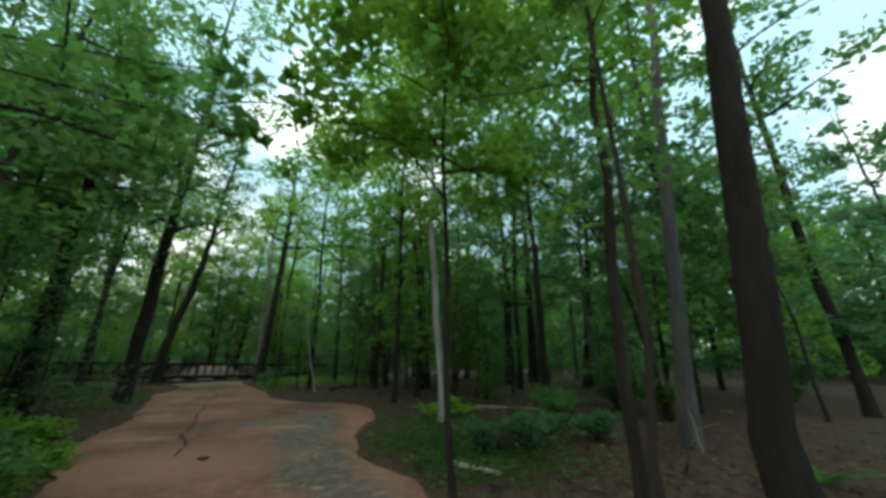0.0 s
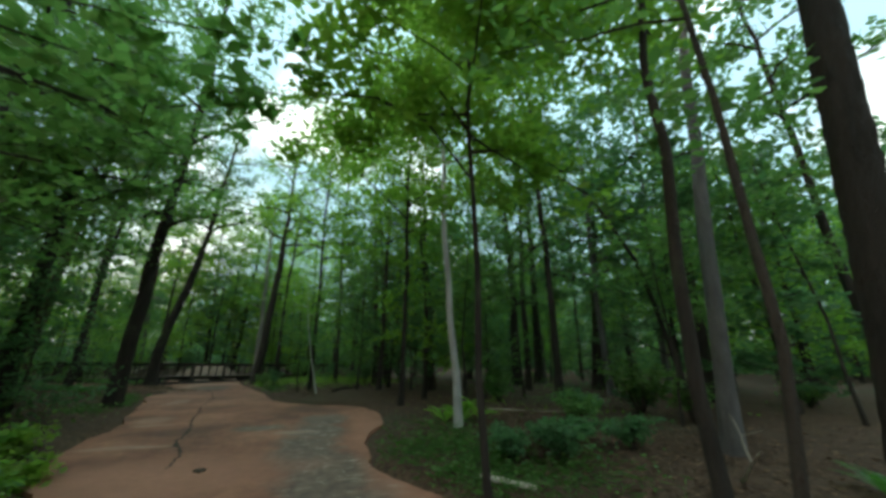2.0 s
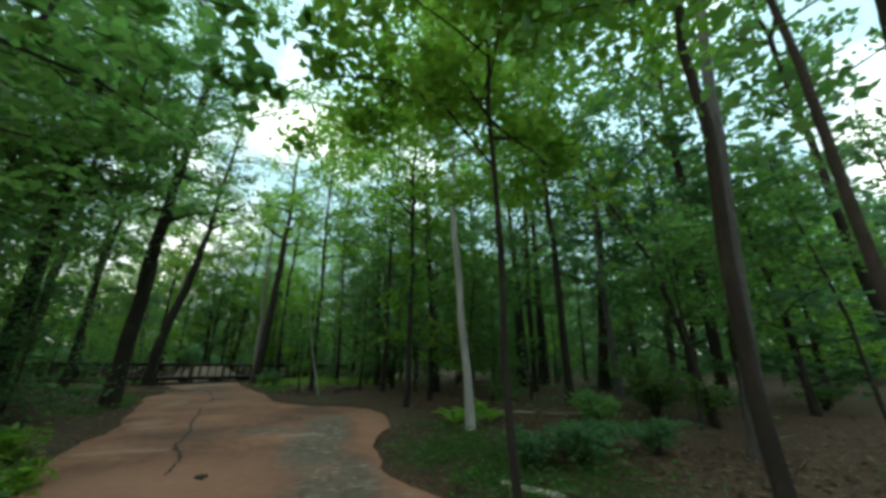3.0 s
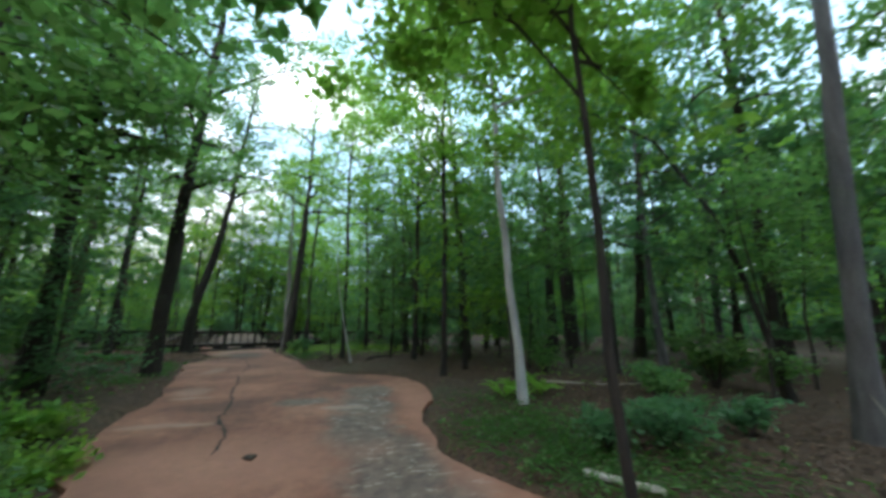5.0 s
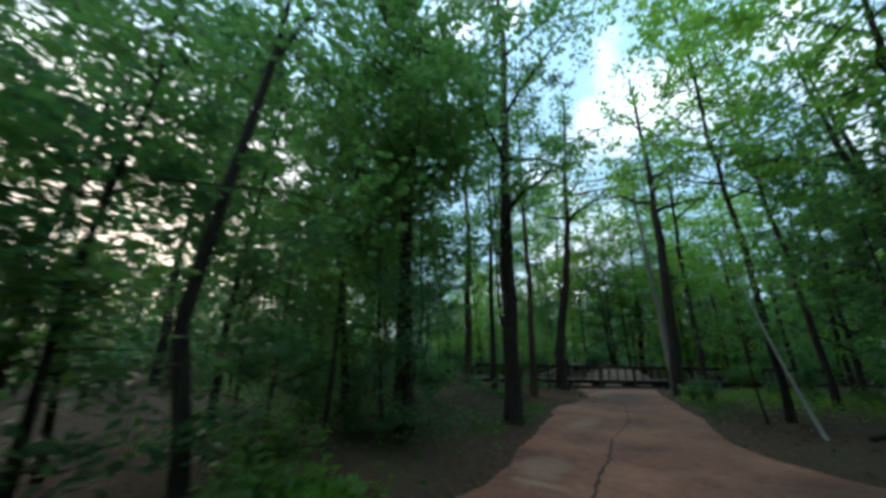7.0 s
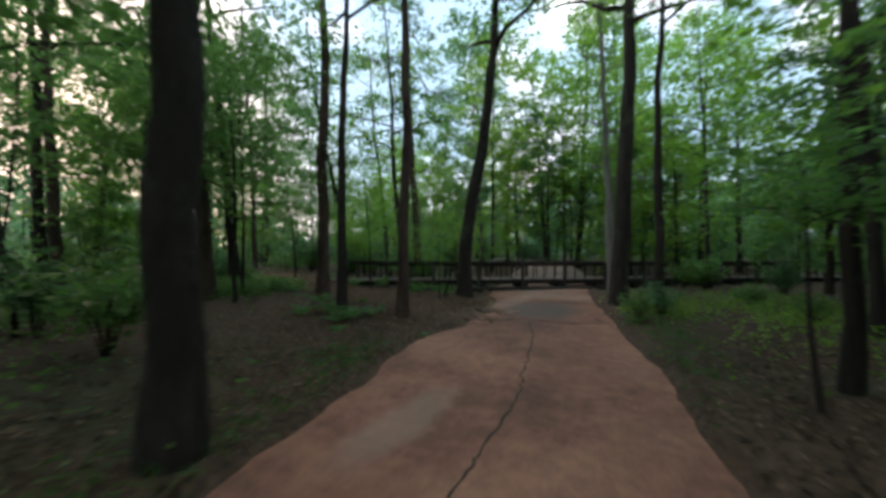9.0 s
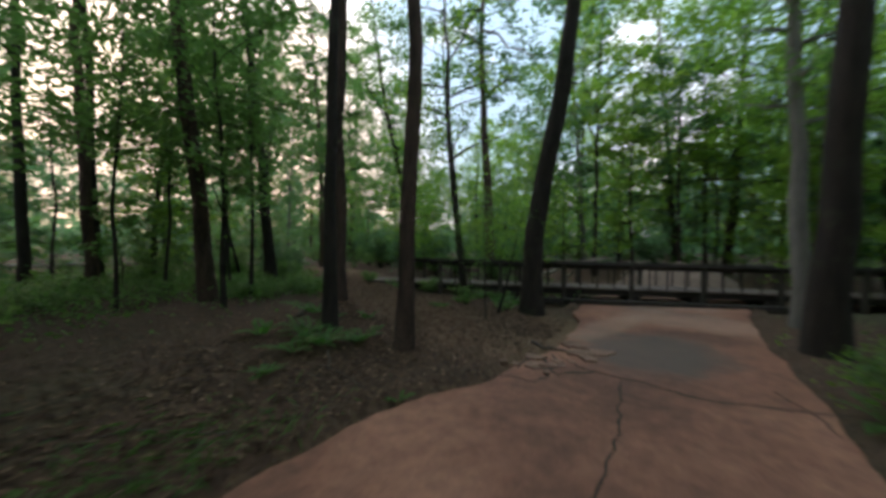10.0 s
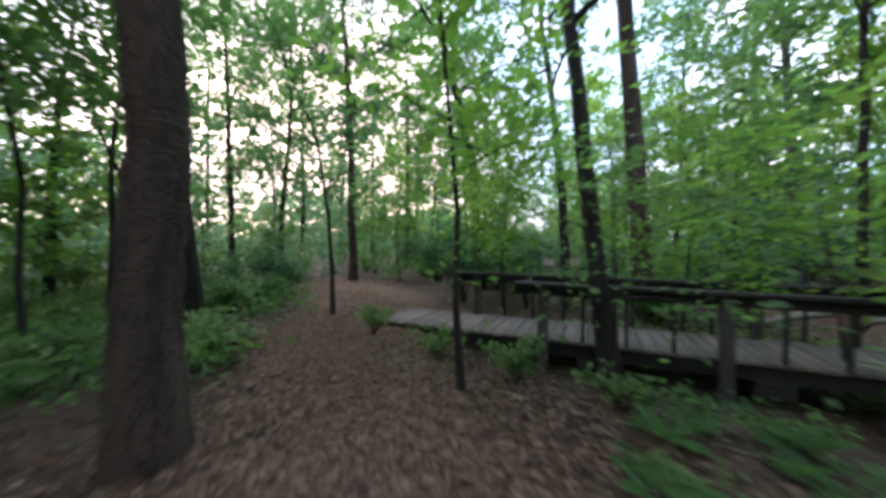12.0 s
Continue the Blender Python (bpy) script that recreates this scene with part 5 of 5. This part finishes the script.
carpet("weeds", [(-3.2, 8.6, 0.5, 0.8, 900), (-3.9, 10.0, 0.5, 0.6, 900), (1.2, 24.5, 2.4, 2.6, 3500),
                 (0.0, 27.0, 2.2, 1.8, 2500), (5, 13, 3, 2, 200), (-2.2, 25.6, 0.8, 1.0, 900)], 0.085, LEAF_BRIGHT, "low green weeds and grass beside the path", 0.26, 41)
carpet("ground_cover", [(-15.5, 20.5, 3.2, 1.8, 6500), (-13.2, 21.0, 1.2, 0.7, 2200), (-12.3, 22.2, 0.9, 0.4, 1500), (-12.2, 21.1, 0.7, 0.7, 1200), (-18, 18, 4, 2.5, 6000), (-15, 17, 3, 2, 6000), (-12.6, 17.4, 1.6, 1.6, 3600), (-13.5, 15.2, 3, 2, 2500), (-16.0, 22.7, 1.4, 0.7, 2200), (10, 19, 5, 4, 900),
                         (-10, 29, 2, 1, 1500), (-9, 14, 3, 3, 2500)], 0.10, LEAF_MID, "knee-low green ground cover under the trees", 0.32, 42)
carpet("low_herbs", [(1.7, 10.0, 0.9, 1.3, 420), (1.3, 8.9, 0.7, 0.9, 260), (2.6, 9.0, 1.2, 1.0, 220)], 0.07, LEAF_MID, "sparse low herbs in the grass under the trees", 0.16, 44)
carpet("grass_blades", [(1.5, 9.8, 0.9, 1.6, 3200), (2.2, 8.8, 1.0, 0.9, 1200), (-5.3, 16.5, 0.4, 2.2, 900), (-6.0, 19.0, 0.6, 1.2, 700), (-2.0, 22.5, 0.5, 2.0, 900), (-3.1, 8.2, 0.4, 1.0, 900)], 0.16, FERN, "thin grass blades along the path edge", 0.10, 43, 0.1, 0.08)


def litter(name, zones, leaf, mat, label, seed):
    rng = np.random.default_rng(seed)
    pts = []
    for cx, cy, rx, ry, n in zones:
        q = rng.normal(size=(n, 2)) * np.array([rx, ry]) * 0.7 + np.array([cx, cy])
        d = path_distance(q[:, 0], q[:, 1])
        q = q[d > 0.15]
        z = ground_z(q[:, 0], q[:, 1]) + 0.012 + rng.random(len(q)) * 0.012
        pts.append(np.column_stack([q, z]))
    quads = leaves_at(np.concatenate(pts), leaf, rng, 0.0, 0.6, 0.86)
    return tagged(new(name, quads_mesh(name, quads, mat)), label, "leaf litter", kind="stuff")


litter("fallen_leaves", [(-9, 23.2, 2.2, 1.6, 1500), (-12.5, 23.6, 2.5, 1.2, 1000), (-16, 24.6, 3, 0.9, 900), (-8, 21.5, 1.8, 1.6, 1700), (-7.2, 19.5, 1.6, 2.2, 1500), (-7, 24.4, 0.9, 1.0, 1500), (-10, 25, 1.5, 0.7, 1200),
                         (3, 9.5, 2, 2, 2600), (4.2, 12, 3, 2, 2200), (6, 8, 3, 3, 2600), (-1, 21.5, 1.2, 3, 1800), (-6.5, 15.5, 1.4, 2.5, 1800), (2.5, 16, 2, 2, 1200)], 0.085, LITTER, "brown fallen leaves on the soil", 51)


litter("trodden_leaves", [(-8.8, 23.1, 1.5, 0.8, 7500), (-11.5, 23.5, 2.0, 0.8, 8000), (-14.5, 24.3, 2.2, 0.8, 4500), (-9.6, 24.3, 1.3, 1.0, 1800), (-9.6, 22.6, 1.0, 0.5, 1600), (-7.4, 20.3, 1.8, 1.6, 250), (-9.5, 20.5, 2.0, 1.2, 250), (-6.5, 22.6, 0.8, 1.2, 500), (-1.0, 21.5, 0.8, 2.0, 300)], 0.056, LITTER_PALE, "dry pale leaves trodden into the footpath", 52)


def fallen_branch(pts, r, mat, label, name="fallen_branch"):
    seed = int(abs(pts[0][0] * 100 + pts[0][1] * 10))
    rng = random.Random(seed)
    line = []
    for a, b in zip(pts, pts[1:]):
        a, b = Vector(a), Vector(b)
        for k in range(4):
            p = a.lerp(b, k / 4)
            line.append(p + Vector((rng.uniform(-0.03, 0.03), rng.uniform(-0.03, 0.03), 0)))
    line.append(Vector(pts[-1]))
    line = [Vector((p.x, p.y, (max(float(lie(p.y)), gz(p.x, p.y)) if p.z < 0.5 else 0) + p.z + r * 0.6)) for p in line]
    n = len(line)
    geo = [tube(line, [r * (1 - 0.7 * i / (n - 1)) for i in range(n)], 7)]
    k = n // 2
    geo.append(tube([line[k], line[k] + Vector((rng.uniform(-0.3, 0.3), rng.uniform(-0.3, 0.3), 0.10))], [r * 0.5, r * 0.15], 5))
    ob = new(name, mesh_of(name, *join(geo), mat, True))
    return tagged(ob, label, "branch", "fallen branches")


fallen_branch([(-6.23, 23.71, 0.02), (-5.85, 23.83, 0.03), (-5.5, 24.03, 0.01)], 0.03, TWIG_MAT, "dark broken stick at the edge of the path")
fallen_branch([(-9.4, 23.2, 0), (-9.75, 23.55, 0.0), (-9.9, 23.9, 0)], 0.014, TWIG_MAT, "thin exposed root across the trodden dirt")
fallen_branch([(-11.2, 22.9, 0), (-11.5, 23.4, 0.0), (-11.6, 23.8, 0)], 0.014, TWIG_MAT, "exposed root on the footpath")
fallen_branch([(-6.9, 20.6, 0), (-7.6, 20.2, 0.0), (-8.4, 20.2, 0)], 0.01, TWIG_MAT, "thin fallen stick among leaves")
fallen_branch([(-8.2, 22.2, 0), (-9.2, 21.9, 0.0), (-9.8, 22.0, 0)], 0.012, TWIG_MAT, "fallen stick by the foot of a pine")
fallen_branch([(3.67, 13.0, 0.02), (4.4, 12.2, 0.04), (5.6, 12.05, 0.02)], 0.018, WOOD_PALE, "long pale fallen branch on the litter")
fallen_branch([(4.0, 7.6, 0.0), (3.75, 7.3, 0.25), (3.6, 7.1, 0.5)], 0.02, WOOD_PALE, "pale dead stick that leans among the shrubs")
fallen_branch([(5.05, 8.15, 0.0), (5.15, 8.25, 0.3), (5.25, 8.4, 0.62)], 0.014, WOOD_PALE, "pale dead stick propped against the foot of a grey trunk")
fallen_branch([(0.3, 18.9, 0.0), (0.7, 19.4, 0.03), (1.3, 19.6, 0.05)], 0.05, BARK["dark"], "dark fallen limb beside the path")
fallen_branch([(-7.3, 22.9, 0), (-7.6, 23.5, 0.0), (-7.5, 24.0, 0)], 0.01, TWIG_MAT, "small stick on the bare dirt")
fallen_branch([(-9.2, 25.6, 0), (-8.6, 26.0, 0.03), (-8.0, 26.2, 0.02)], 0.012, TWIG_MAT, "pale fallen stick beneath the boardwalk")
fallen_branch([(-7.9, 32.6, 0.0), (-7.2, 33.4, 0.5), (-6.6, 34.0, 0.9)], 0.06, WOOD_PALE, "bare pale limb that rests on the dirt mound")
fallen_branch([(-10.2, 29.2, 0.3), (-9.2, 30.3, 0.95), (-8.2, 31.3, 1.15)], 0.07, WOOD_PALE, "bare pale limb caught behind the boardwalk")
fallen_branch([(-9.6, 30.6, 0.2), (-9.0, 30.2, 0.9), (-8.2, 30.0, 1.2)], 0.05, WOOD_PALE, "dead bleached branch behind the boardwalk")
fallen_branch([(-8.6, 32.9, 0.4), (-8.0, 32.4, 0.9), (-7.4, 32.3, 1.05)], 0.05, WOOD_PALE, "dead bleached branch by the dirt mound")
fallen_branch([(-7.6, 21.0, 0), (-7.0, 20.8, 0.02), (-6.3, 20.9, 0)], 0.015, TWIG_MAT, "thin stick on the litter")
fallen_branch([(-6.2, 19.6, 0), (-6.6, 19.0, 0.01), (-6.5, 18.4, 0)], 0.009, TWIG_MAT, "brown thin stick on the litter")
fallen_branch([(-9.9, 21.6, 0), (-9.2, 21.0, 0.02), (-8.8, 20.6, 0)], 0.03, TWIG_MAT, "fallen bough beside the ferns")
fallen_branch([(-6.05, 9.9, 0.0), (-6.35, 10.15, 0.55), (-6.6, 10.4, 1.2)], 0.022, WOOD_PALE, "pale bare stem that leans out of the thicket")
fallen_branch([(-6.2, 11.2, 0.0), (-6.0, 11.6, 0.5), (-5.9, 12.0, 1.1)], 0.02, WOOD_PALE, "pale dead stem in the bushes")

log = new("split_log", mesh_of("split_log", *join([box(-0.34, -0.045, 0, 0.34, 0.045, 0.04, 0.012)]), WOOD_PALE))
log.location, log.rotation_euler = (1.6, 8.55, gz(1.6, 8.55) + 0.01), (0.1, 0.02, radians(-52))
tagged(log, "pale split length of wood lying in the weeds", "log")
stump = new("spot_debris", mesh_of("spot_debris", *slab_piece(77, 0.09, 0.025), SOIL_MAT))
stump.location = (-1.76, 10.3, float(lie(10.3)) + 0.001)
tagged(stump, "dark clump of debris on the concrete", "debris")


def mound(x, y, r, h):
    n, verts, faces = 26, [], []
    for i in range(n + 1):
        for j in range(n + 1):
            u, v = (i / n * 2 - 1) * r, (j / n * 2 - 1) * r
            d = math.hypot(u, v) / r
            q = max(0.0, 1 - d * d)
            verts.append((x + u, y + v, -0.2 + (h + 0.2) * q ** 0.8 + 0.10 * noise.noise((u * 2.1, v * 2.1, 3)) * q))
    for i in range(n):
        for j in range(n):
            a = i * (n + 1) + j
            faces.append((a, a + n + 1, a + n + 2, a + 1))
    return tagged(new("dirt_mound", mesh_of("dirt_mound", verts, faces, SAND_MAT, True)), "mound of pale sandy dirt behind the boardwalk", "mound")


mound(-7.0, 33.6, 2.2, 0.95)


def far_fence():
    f = thing("log_rail", (-24.2, 12.3, 0), "long low rail of pale logs on short posts", "fence")
    d = Vector((5.6, 10.1, 0)).normalized()
    ang = math.atan2(d.y, d.x)
    pm = mesh_of("post", *box(-0.06, -0.06, -0.3, 0.06, 0.06, 0.30, 0.012), WOOD_POST)
    rm = mesh_of("rail", *tube([(-0.02, 0, 0), (0.8, 0.012, 0.008), (1.6, -0.01, 0.0), (2.38, 0.0, 0.01)], [0.075, 0.07, 0.068, 0.062], 9), WOOD_PALE, True)
    for k in range(6):
        p = d * 2.35 * k
        z = gz(-24.2 + p.x, 12.3 + p.y)
        o = part("post", pm, f, at=(p.x, p.y, z))
        o.rotation_euler = (0, 0, ang)
        if k < 5:
            o = part("rail", rm, f, "weathered pale log", at=(p.x, p.y, z + 0.34))
            o.rotation_euler = (0, 0, ang)


far_fence()
